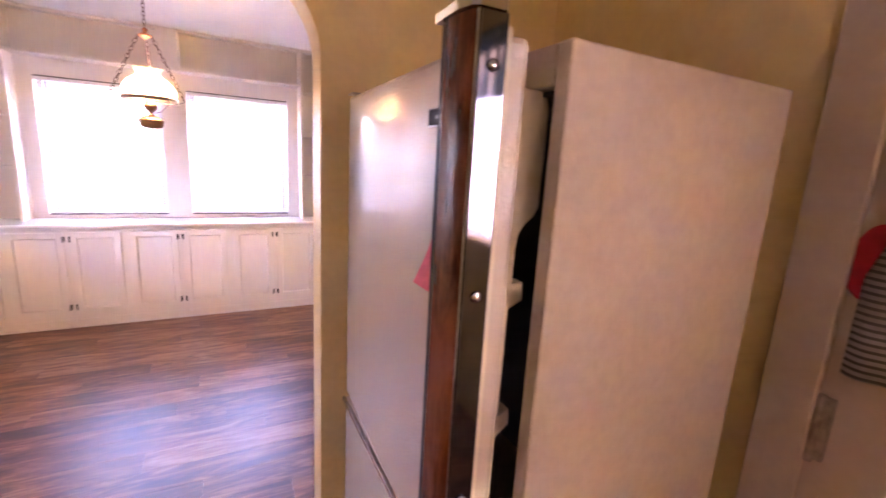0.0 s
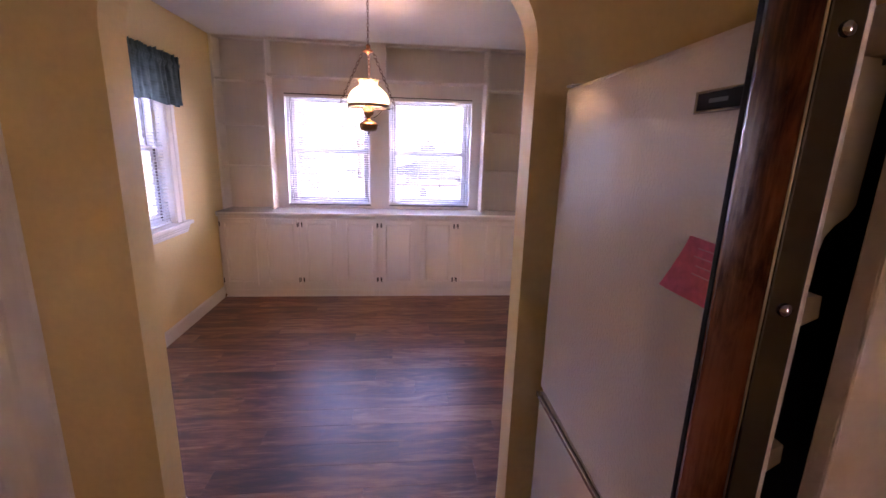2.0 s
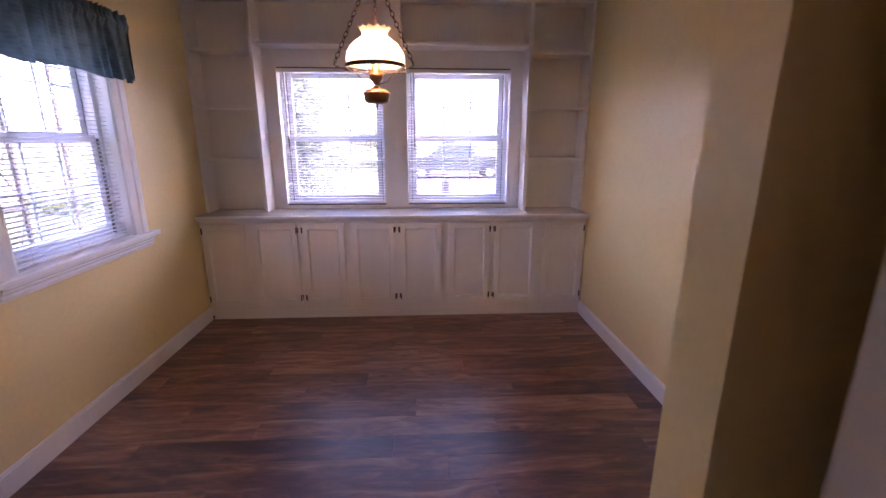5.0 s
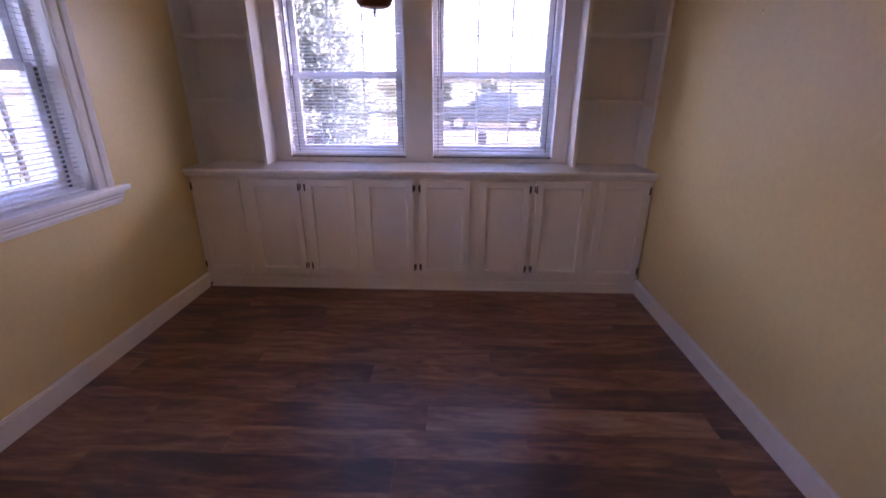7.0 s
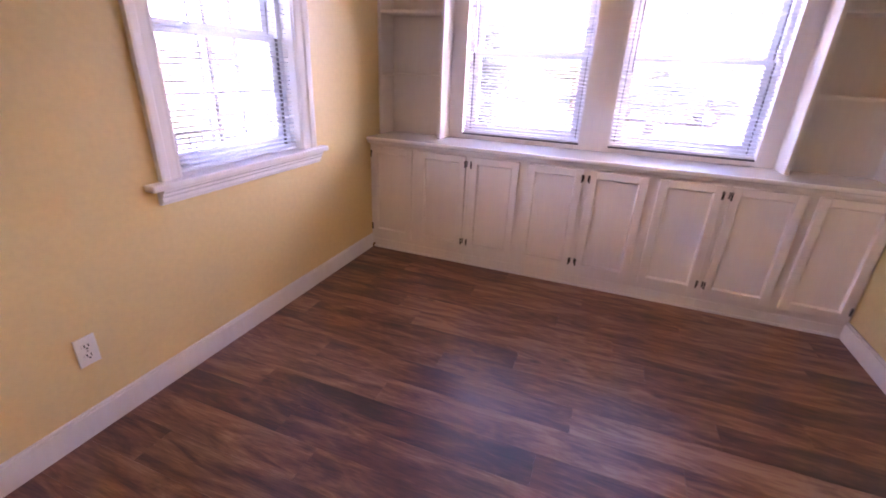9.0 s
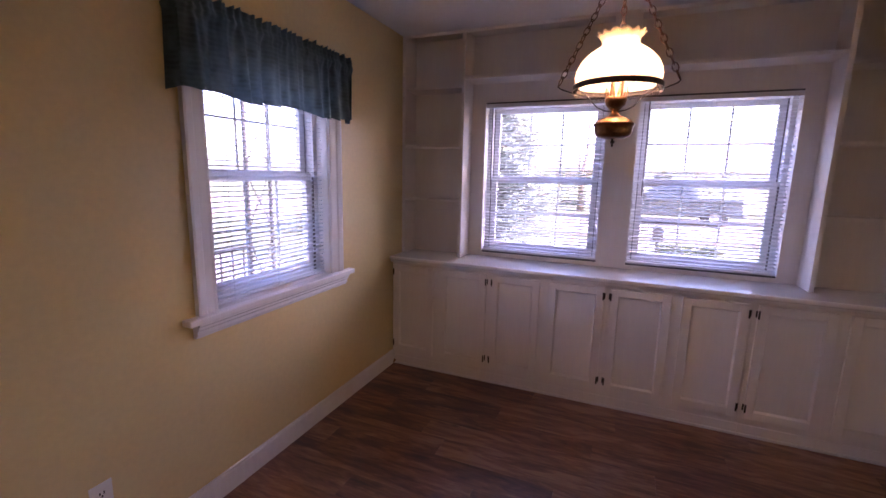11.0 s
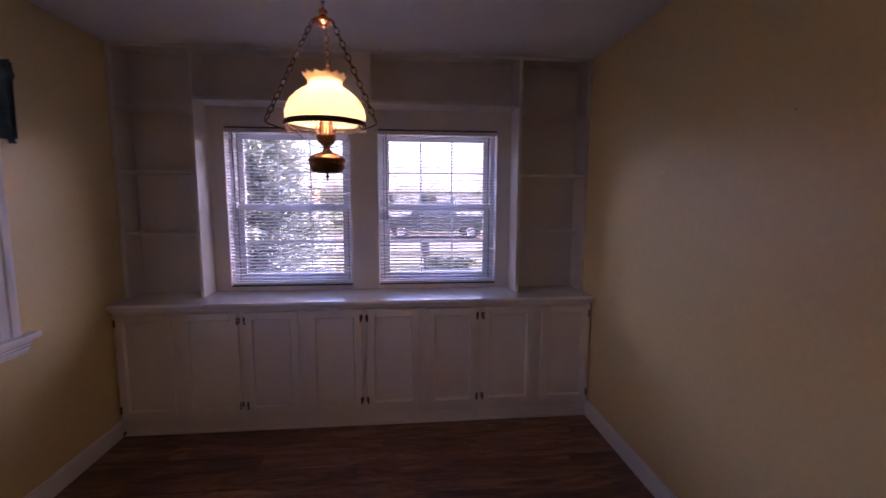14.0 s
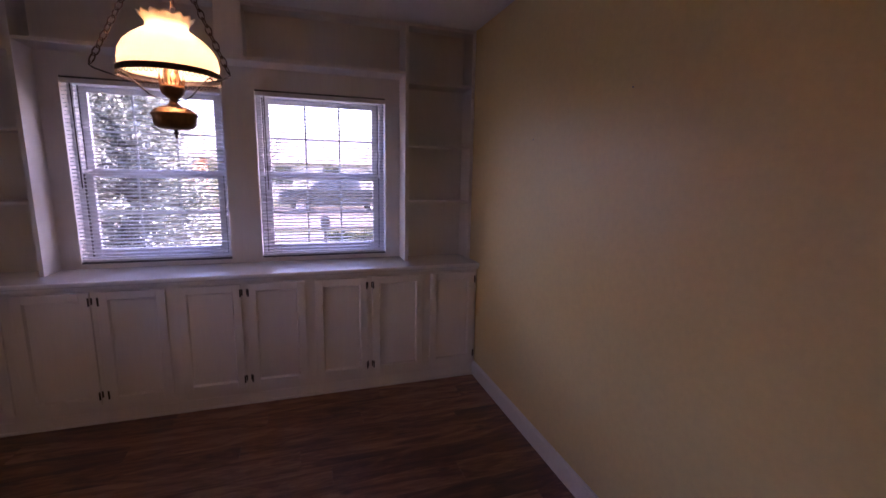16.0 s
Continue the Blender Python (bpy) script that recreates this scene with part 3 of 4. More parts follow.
ct = boxes((0.001, W - 0.001, -0.040, YB - 0.001, 0.832, 0.857), bevel=0.001)
counter = tagged(part("countertop", ct, M_COUNTER), "white gloss painted wooden counter under the windows", "countertop")
part("nosing", boxes((0.001, W - 0.001, -0.060, -0.0405, 0.831, 0.858), bevel=0.008), M_COUNTER, counter)
tagged(part("counter_moulding", prism([(-0.034, 0.812), (-0.040, 0.822), (-0.044, 0.8315), (0.0, 0.8315), (0.0, 0.812)], 0.001, W - 0.001, 0, None), M_WHITE),
       "white painted bed moulding under the counter edge", "moulding", kind="structure")

YF = 0.135                  # front of the shelves
BX0, BX1, BZ = 0.464, 2.586, 2.115


def bookcase(x0, x1, label):
    b = empty("bookcase", ((x0 + x1) / 2, 0.23, 0.857), label, "bookcase", "built-in shelves beside the windows")
    s = Matrix.Translation((-(x0 + x1) / 2, -0.23, -0.857))
    ps = [part("back_panel", boxes((x0, x1, YB - 0.012, YB - 0.001, 0.858, H - 0.001)), M_CAB, b),
          part("side_panel", boxes((x0, x0 + 0.024, YF, YB - 0.0125, 0.858, H - 0.001), bevel=0.002), M_CAB, b),
          part("side_panel", boxes((x1 - 0.024, x1, YF, YB - 0.0125, 0.858, H - 0.001), bevel=0.002), M_CAB, b),
          part("top_rail", boxes((x0 + 0.0245, x1 - 0.0245, YF + 0.001, YF + 0.02, H - 0.022, H - 0.001), bevel=0.002), M_CAB, b)]
    for z in (1.282, 1.676, 2.08):
        ps.append(part("shelf", boxes((x0 + 0.0245, x1 - 0.0245, YF + 0.004, YB - 0.0125, z - 0.018, z), bevel=0.002), M_CAB, b))
    for o in ps:
        o.matrix_local = s
    return b


bookcase(0.001, BX0 + 0.024, "white painted built-in bookcase with three empty shelves")
bookcase(BX1 - 0.024, W - 0.001, "white painted built-in bookcase with three empty shelves")
cub = empty("overhead_cubby", (1.525, 0.23, BZ), "white painted open cubby over the window recess", "shelf")
s = Matrix.Translation((-1.525, -0.23, -BZ))
a0, a1 = BX0 + 0.0245, BX1 - 0.0245
for o in [part("bottom_board", boxes((a0, a1, YF, YB - 0.001, BZ, BZ + 0.02), bevel=0.002), M_CAB, cub),
          part("back_panel", boxes((a0, a1, YB - 0.012, YB - 0.001, BZ + 0.0205, H - 0.001)), M_CAB, cub),
          part("divider", boxes((1.435, 1.585, YF, YB - 0.0125, BZ + 0.0205, H - 0.001), bevel=0.002), M_CAB, cub),
          part("top_rail", boxes((a0, 1.4345, YF + 0.001, YF + 0.02, H - 0.022, H - 0.001), bevel=0.002), M_CAB, cub),
          part("top_rail", boxes((1.5855, a1, YF + 0.001, YF + 0.02, H - 0.022, H - 0.001), bevel=0.002), M_CAB, cub)]:
    o.matrix_local = s
# flat boards round the two openings
tagged(part("window_surround", boxes((a0, WIN[0][0], YB - 0.008, YB, 0.858, BZ - 0.001), (WIN[0][1], WIN[1][0], YB - 0.008, YB, 0.858, BZ - 0.001),
       (WIN[1][1], a1, YB - 0.008, YB, 0.858, BZ - 0.001), (WIN[0][0], WIN[0][1], YB - 0.008, YB, WZ1, BZ - 0.001), (WIN[1][0], WIN[1][1], YB - 0.008, YB, WZ1, BZ - 0.001),
       (WIN[0][0], WIN[0][1], YB - 0.008, YB, 0.858, WZ0), (WIN[1][0], WIN[1][1], YB - 0.008, YB, 0.858, WZ0)), M_CAB),
       "flat white boards round the two windows", "window surround", kind="structure")

# ---- dining room things ----
LX, LY = 1.518, -1.205
lamp = empty("pendant_lamp", (LX, LY, 1.59), "lit brass oil-lamp style pendant with a ruffled milk-glass shade", "pendant lamp")


def lp(name, bm, material, label="", smooth=True, parent=None):
    o = part(name, bm, material, parent or lamp, label, smooth)
    if parent is None:
        o.matrix_local = Matrix.Translation((0, 0, -1.60))
    return o


# heights are above the floor, radii from the lamp's axis
lp("shade", lathe([(0.128, 1.772), (0.133, 1.782), (0.135, 1.80), (0.131, 1.822), (0.119, 1.846), (0.098, 1.868), (0.075, 1.884),
    (0.060, 1.893), (0.056, 1.903), (0.058, 1.914), (0.066, 1.924), (0.074, 1.932), (0.071, 1.932), (0.063, 1.924), (0.054, 1.914), (0.052, 1.903), (0.057, 1.890),
    (0.073, 1.880), (0.096, 1.864), (0.116, 1.843), (0.128, 1.820), (0.132, 1.80), (0.130, 1.783), (0.125, 1.772), (0.128, 1.772)], 112), M_MILK, "glowing milk-glass shade with ruffled rim")
shade = lamp.children[0]
for v in shade.data.vertices:
    if v.co.z > 1.908:
        a = math.atan2(v.co.y, v.co.x)
        k = (v.co.z - 1.908) / 0.024
        w = math.cos(a * 14)
        v.co.x *= 1 + 0.05 * k * w
        v.co.y *= 1 + 0.05 * k * w
        v.co.z += 0.003 * k * w
ringb = lathe([(0.137, 1.758), (0.140, 1.760), (0.140, 1.774), (0.137, 1.776), (0.134, 1.774), (0.134, 1.760), (0.137, 1.758)], 40)
ring = lp("shade_ring", ringb, M_DARKMETAL, "dark pierced metal ring", False)
cb = bmesh.new()
for k in range(60):
    a = 2 * math.pi * k / 60
    tube([(0.1375 * math.cos(a + o) * 1.0, 0.1375 * math.sin(a + o), 1.748 + 0.010 * h) for o, h in ((-0.04, 1), (-0.02, 0.2), (0, 0), (0.02, 0.2), (0.04, 1))], 0.0011, 4, cb)
lp("gallery_edge", cb, M_DARKMETAL, "", False)
lp("font", lathe([(0.0, 1.603), (0.034, 1.604), (0.050, 1.609), (0.058, 1.619), (0.0605, 1.632), (0.061, 1.642), (0.065, 1.646), (0.065, 1.650), (0.061, 1.653), (0.055, 1.661), (0.038, 1.670),
    (0.018, 1.677), (0.012, 1.686), (0.012, 1.694), (0.02, 1.700), (0.0, 1.700)], 36), M_BRASS, "round aged brass oil font")
lp("burner", lathe([(0.0, 1.699), (0.018, 1.700), (0.030, 1.710), (0.034, 1.724), (0.034, 1.732), (0.029, 1.738), (0.022, 1.742), (0.020, 1.79), (0.0, 1.79)], 28), M_BRASS)
pb = bmesh.new()
for k in range(18):
    a = 2 * math.pi * k / 18
    tube([(0.031 * math.cos(a), 0.031 * math.sin(a), 1.735), (0.035 * math.cos(a), 0.035 * math.sin(a), 1.752), (0.033 * math.cos(a), 0.033 * math.sin(a), 1.768)], [0.0022, 0.0018, 0.0012], 5, pb)
lp("burner_prongs", pb, M_BRASS, "", False)
lp("finial", lathe([(0.0, 1.575), (0.003, 1.577), (0.004, 1.582), (0.0025, 1.586), (0.007, 1.590), (0.0075, 1.594), (0.003, 1.598), (0.006, 1.602), (0.010, 1.605), (0, 1.605)], 16), M_DARKMETAL)
lp("crown", lathe([(0.0, 2.084), (0.008, 2.084), (0.012, 2.09), (0.014, 2.094), (0.03, 2.097), (0.037, 2.102), (0.036, 2.107), (0.022, 2.114), (0.014, 2.122), (0.012, 2.128), (0.016, 2.134), (0.012, 2.142), (0.005, 2.148), (0, 2.148)], 28), M_COPPER, "polished copper crown")
bulbm = bpy.data.materials.new("lit_bulb")
bulbm.use_nodes = True
be = bulbm.node_tree.nodes["Principled BSDF"]
be.inputs["Emission Color"].default_value = (1.0, 0.72, 0.38, 1)
be.inputs["Emission Strength"].default_value = 10
lp("bulb", lathe([(0.0, 1.858), (0.016, 1.852), (0.026, 1.838), (0.029, 1.824), (0.024, 1.806), (0.013, 1.792), (0.0, 1.791)], 16), bulbm, "glowing bulb")


def link_chain(a, b, count, bm, lw, wire):
    a, b = Vector(a), Vector(b)
    d = (b - a) / count
    u = d.cross(Vector((0.3, 1, 0.1))).normalized()
    w = d.cross(u).normalized()
    for k in range(count):
        c = a + d * (k + 0.5)
        side = u if k % 2 else w
        hl = d.length * 0.66
        pts = []
        for j in range(12):
            t = 2 * math.pi * j / 12
            pts.append(c + d.normalized() * hl * math.cos(t) + side * lw * math.sin(t) * (0.8 + 0.2 * abs(math.sin(t))))
        tube(pts, wire, 5, bm, closed=True)
    return bm


for ang in (90, 207, 333):
    a = radians(ang)
    c, s = math.cos(a), math.sin(a)
    rt = 0.195 if ang != 90 else 0.17
    ch = link_chain((0.036 * c, 0.036 * s, 2.101), (rt * c, rt * s, 1.768), 15, bmesh.new(), 0.0085, 0.0019)
    lp("chain", ch, M_BRONZE, "oiled bronze link chain", False)
    ab = tube([(rt * c, rt * s, 1.772), ((rt + 0.004) * c, (rt + 0.004) * s, 1.762), ((rt - 0.005) * c, (rt - 0.005) * s, 1.755), (0.165 * c, 0.165 * s, 1.748), (0.14 * c, 0.14 * s, 1.742), (0.132 * c, 0.132 * s, 1.758)], 0.0022, 6)
    lp("arm", ab, M_DARKMETAL, "", False)
    b2 = tube([(0.132 * c, 0.132 * s, 1.756), (0.105 * c, 0.105 * s, 1.742), (0.085 * c, 0.085 * s, 1.722), (0.06 * c, 0.06 * s, 1.700), (0.036 * c, 0.036 * s, 1.692), (0.011 * c, 0.011 * s, 1.690)], 0.0019, 6)
    lp("font_bracket", b2, M_DARKMETAL, "", False)
lp("hanging_chain", link_chain((0, 0, 2.146), (0, 0, 2.435), 14, bmesh.new(), 0.0075, 0.0018), M_BRONZE, "", False)
lp("ceiling_canopy", lathe([(0.0, 2.408), (0.014, 2.41), (0.02, 2.418), (0.055, 2.44), (0.06, 2.4485), (0, 2.4485)], 28), M_BRONZE)
bl = bpy.data.lights.new("lamp_bulb_light", "POINT")
bl.energy = LAMP
bl.color = (1.0, 0.72, 0.42)
bl.shadow_soft_size = 0.03
blo = new("lamp_bulb_light", bl)
blo.location = (LX, LY, 1.845)


def valance(m, width, label, z0, z1, depth=0.085):
    """Gathered cloth on a rod: front with folds, returns at both ends."""
    bm = bmesh.new()
    nu, nv = 380, 18
    ret = depth - 0.012
    total = width + 2 * ret
    rnd = random.Random(3)
    ph = [rnd.uniform(0, 6.28) for _ in range(6)]
    rows = []
    for i in range(nu + 1):
        u = total * i / nu
        f = 0.8 * math.sin(u * 58 + ph[0] + 2.2 * math.sin(u * 11 + ph[1])) + 0.45 * math.sin(u * 29 + ph[2]) + 0.25 * math.sin(u * 121 + ph[3] + math.sin(u * 17))
        g = math.sin(u * 150 + ph[3] + 2 * math.sin(u * 23)) * 0.6 + math.sin(u * 215 + ph[4]) * 0.4
        if u < ret:
            bx, by, nx, ny = 0.0, u, -1, 0
        elif u > ret + width:
            bx, by, nx, ny = width, ret - (u - ret - width), 1, 0
        else:
            bx, by, nx, ny = u - ret, ret, 0, 1
        drop = 0.008 * math.sin(u * 13 + ph[5]) - 0.009 * f
        col = []
        for j in range(nv + 1):
            v = j / nv
            z = z1 + (z0 + drop - z1) * v
            if v < 0.12:
                amp = 0.006 + 0.009 * (0.12 - v) / 0.12
                o = g * amp
                z += (0.006 * g + 0.004 * f) * (0.12 - v) / 0.12
            elif v < 0.24:
                o = 0.014 * math.sin(math.pi * (v - 0.12) / 0.12) - 0.004 + g * 0.004
            else:
                k = (v - 0.24) / 0.76
                o = f * (0.009 + 0.017 * k) + g * 0.003 * (1 - k) + 0.006 * k
            col.append(bm.verts.new((bx + nx * o, by + ny * o, z)))
        rows.append(col)
    for a, b in zip(rows, rows[1:]):
        for j in range(nv):
            bm.faces.new((a[j], a[j + 1], b[j + 1], b[j]))
    v = empty("valance", label=label, category="curtain valance")
    v.matrix_world = m
    part("cloth", bm, M_CLOTH, v, "", True)
    part("curtain_rod", tube([(0, 0.002, z1 - 0.055), (0, ret - 0.006, z1 - 0.055), (width, ret - 0.006, z1 - 0.055), (width, 0.002, z1 - 0.055)], 0.007, 8), M_VINYL, v)
    return v


valance(pose(0, -0.608, 0, 0, 0, -90), 1.06, "gathered teal cloth valance over the side window", 1.752, 2.10)
valance(pose(W, KWY0 - 0.03, 0, 0, 0, 90), KWY1 - KWY0 + 0.06, "gathered teal cloth valance over the kitchen window", 1.82, 2.15)

ow = empty("wall_outlet", (0, -2.033, 0.338), "white duplex wall outlet above the baseboard", "wall outlet")
part("cover_plate", boxes((0.0005, 0.0065, -0.035, 0.035, -0.057, 0.057), bevel=0.002), M_OUTLET, ow)
for dz in (-0.0195, 0.0195):
    rec = part("receptacle", prism([(0.016 * math.cos(a) * 1.05, dz + 0.0145 * math.sin(a)) for a in [2 * math.pi * k / 16 for k in range(16)]], 0.0067, 0.0085, 0), M_OUTLET, ow)
    for y in (-0.0065, 0.0065):
        part("slot", boxes((0.0086, 0.009, y - 0.002, y + 0.002, dz - 0.002, dz + 0.009)), M_SLOT, rec)
    part("slot", boxes((0.0086, 0.009, -0.0035, 0.0035, dz - 0.011, dz - 0.005)), M_SLOT, rec)
part("screw", prism([(0.003 * math.cos(k), 0.003 * math.sin(k)) for k in [0.785 * j for j in range(8)]], 0.0066, 0.0078, 0), M_STEEL, ow)

# small nail holes left in the long wall
for y, z in ((-0.72, 1.66), (-1.43, 1.80)):
    tagged(part("nail", tube([(W - 0.0005, y, z), (W - 0.006, y, z)], 0.003, 8), M_STEEL), "small steel nail in the yellow wall", "nail", "nails in the wall")

# ---- refrigerator ----
FX, FY0, FY1, FH, FB = 2.29, -3.80, -2.935, 1.678, 2.86
fr = empty("refrigerator", ((FX + FB) / 2, (FY0 + FY1) / 2, 0), "cream enamel refrigerator with its upper door ajar", "refrigerator")
inv = Matrix.Translation((-(FX + FB) / 2, -(FY0 + FY1) / 2, 0))
t = 0.045


def fp(name, bm, material, label="", smooth=False):
    o = part(name, bm, material, fr, label, smooth)
    o.matrix_local = inv
    return o


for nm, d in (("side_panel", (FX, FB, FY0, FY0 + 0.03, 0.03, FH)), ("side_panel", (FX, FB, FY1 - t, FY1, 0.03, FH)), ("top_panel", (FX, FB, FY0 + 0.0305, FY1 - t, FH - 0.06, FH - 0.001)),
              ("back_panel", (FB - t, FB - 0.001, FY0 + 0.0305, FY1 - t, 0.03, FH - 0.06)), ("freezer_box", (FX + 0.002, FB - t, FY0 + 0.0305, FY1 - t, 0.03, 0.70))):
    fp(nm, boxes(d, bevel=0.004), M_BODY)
# black colour stands for the shade in the cavity behind the ajar door
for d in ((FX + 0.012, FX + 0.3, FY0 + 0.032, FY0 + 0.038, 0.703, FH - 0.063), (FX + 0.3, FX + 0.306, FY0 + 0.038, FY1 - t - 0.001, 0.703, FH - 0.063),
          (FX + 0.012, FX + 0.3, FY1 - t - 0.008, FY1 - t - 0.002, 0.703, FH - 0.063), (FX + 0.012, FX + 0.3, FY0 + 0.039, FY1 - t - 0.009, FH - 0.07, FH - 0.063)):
    fp("inner_wall", boxes(d), M_BLACK, "interior wall coloured black for the shade inside")
fp("foot_grille", boxes((FX + 0.02, FX + 0.05, FY0 + 0.02, FY1 - 0.02, 0.0, 0.0295)), M_BLACK)
# lower freezer door, shut
lower = fp("freezer_door", boxes((2.215, FX - 0.006, FY0 + 0.002, FY1, 0.075, 0.688), bevel=0.008), M_FRIDGE)
part("trim_strip", boxes((2.203, 2.2145, FY0 + 0.004, FY1 - 0.002, 0.672, 0.690), bevel=0.003), M_CHROME, lower, "thin chrome trim strip")
# upper door, drawn shut with its hinge edge at the origin, then swung open
HX, HY = 2.215, FY1
swing = pose(HX, HY, 0, 0, 0, -SWING)
DW = 0.845
door = part("door", boxes((0.0, 0.058, -DW + 0.02, 0.0, 0.704, FH), bevel=0.012), M_FRIDGE, fr, "pebbled cream enamel door standing ajar")
door.matrix_local = inv @ swing
part("gasket", boxes((0.0585, 0.066, -DW + 0.04, -0.015, 0.725, FH - 0.02), bevel=0.003), M_LINER, door)
# inner lining: a moulded rim with racks, cut away in steps down the door
prof = [(0.067, 1.618), (0.105, 1.616), (0.118, 1.606), (0.122, 1.590), (0.120, 1.44), (0.112, 1.425), (0.098, 1.414), (0.087, 1.398), (0.083, 1.375), (0.082, 1.315),
        (0.104, 1.316), (0.106, 1.285), (0.080, 1.272), (0.078, 1.075), (0.10, 1.085), (0.102, 1.055), (0.076, 1.035), (0.075, 0.86), (0.10, 0.87), (0.10, 0.80), (0.067, 0.76)]
lin = prism([(p, z) for p, z in prof], -DW + 0.05, -DW + 0.075, 1)
lo = part("inner_lining", lin, M_LINER, door, "cream moulded door lining")
# full-height pull that stands off the door and overhangs its free edge
HE = -0.893                 # the pull's outer face
bow = [radians(7 * k) for k in range(10)]
pull = [(-0.0255, -0.821), (-0.0255, HE + 0.005)] + [(-0.062 - 0.013 * math.sin(1.43 * a), HE + 0.005 + 0.060 * (1 - math.cos(1.43 * a))) for a in bow] + [(-0.073, -0.821)]
handle = part("handle", prism(pull, 0.712, FH - 0.002, 2), M_HANDLE, door, "full-height dark rosewood handle")
part("handle_edge", boxes((-0.072, -0.030, -0.8205, -0.807, 0.712, FH - 0.002), bevel=0.004), M_PLATE, handle, "black inner edge")
part("chrome_strip", boxes((-0.063, -0.025, HE, HE + 0.0048, 0.712, FH - 0.002), bevel=0.0015), M_DARKREFLECT, handle, "mirror-polished chrome edge strip")
part("corner_trim", tube([(-0.0645, HE + 0.003, 0.712), (-0.0645, HE + 0.003, FH - 0.002)], 0.0018, 8), M_CHROME, handle, "thin bright chrome bead")
part("mount", boxes((-0.025, -0.0004, -0.866, -0.812, 0.72, FH - 0.006), bevel=0.002), M_LINER, handle)
cap = [(-0.078, -0.80), (-0.080, HE + 0.026), (-0.074, HE + 0.004), (-0.066, HE - 0.003), (-0.030, HE - 0.003), (0.0, -0.84), (0.0, -0.80)]
part("handle_cap", prism(cap, FH - 0.0015, FH + 0.010, 2), M_CHROME, handle, "chrome end cap")
for z in (1.617, 1.335, 1.03):
    part("rivet", lathe([(0, 0), (0.008, 0.0), (0.007, 0.003), (0.003, 0.005), (0, 0.005)], 12), M_CHROME, handle, "", True).matrix_local = pose(-0.043, HE - 0.0004, z, 90, 0, 0)
pl = part("name_plate", boxes((-0.006, -0.0005, -0.742, -0.622, 1.560, 1.594), bevel=0.002), M_CHROME, door, "chrome framed black badge")
part("badge_face", boxes((-0.0075, -0.0064, -0.732, -0.632, 1.5645, 1.5895)), M_PLATE, pl)
part("lettering_bar", boxes((-0.0082, -0.0077, -0.70, -0.66, 1.574, 1.580)), M_BADGETEXT, pl)
part("hinge_cap", boxes((-0.002, 0.05, -0.05, -0.005, FH + 0.001, FH + 0.008), bevel=0.002), M_STEEL, door)

# pink paper stuck on the door
nb = bmesh.new()
g = [[None] * 9 for _ in range(9)]
for i in range(9):
    for j in range(9):
        u, v = i / 8, j / 8
        yy = -0.662 - 0.086 * u + 0.030 * (1 - v) * (1 - u) + 0.004
        zz = 1.279 + 0.092 * v - 0.012 * (1 - v) * u
        curl = 0.003 + 0.020 * (1 - v) ** 2 * (1 - u) ** 1.5 + 0.002 * math.sin(6 * u + 4 * v)
        g[i][j] = nb.verts.new((-curl, yy, zz))
for i in range(8):
    for j in range(8):
        nb.faces.new((g[i][j], g[i + 1][j], g[i + 1][j + 1], g[i][j + 1]))
note = part("paper_note", nb, M_PINK, None, "", True)
note.matrix_world = swing
tagged(note, "curling pink paper note stuck on the refrigerator door", "paper note")
for k in range(4):
    part("writing_bar", boxes((-0.0075, -0.0068, -0.742, -0.690 + 0.006 * (k % 2), 1.356 - 0.014 * k, 1.358 - 0.014 * k)), M_PINKLINE, note)

# ---- kitchen doors, towels, hanging ----
kd = empty("door_1", (W, -4.27, 0), "cream painted door in a cream painted casing", "door", kind="structure")
iv = Matrix.Translation((-W, 4.27, 0))
for o in [part("door_leaf", boxes((W + 0.012, W + 0.05, -4.66, -3.88, 0.008, 2.03), bevel=0.002), M_KDOOR, kd),
          part("side_casing", boxes((W - 0.02, W, -3.885, -3.775, 0, 2.14), bevel=0.004), M_KDOOR, kd),
          part("side_casing", boxes((W - 0.02, W, -4.765, -4.655, 0, 2.14), bevel=0.004), M_KDOOR, kd),
          part("head_casing", boxes((W - 0.02, W, -4.654, -3.886, 2.03, 2.14), bevel=0.004), M_KDOOR, kd),
          part("hinge", tube([(W - 0.004, -3.892, 0.868), (W - 0.004, -3.892, 1.035)], 0.009, 10, boxes((W - 0.002, W + 0.011, -3.915, -3.892, 0.875, 1.03))), M_STEEL, kd, "worn steel hinge"),
          part("door_knob", lathe([(0, 0), (0.028, 0.0), (0.03, 0.02), (0.02, 0.032), (0, 0.035)], 16), M_BRASS, kd)]:
    o.matrix_local = iv
kd.children[-1].matrix_local = iv @ pose(W + 0.01, -4.58, 0.95, 0, -90, 0)


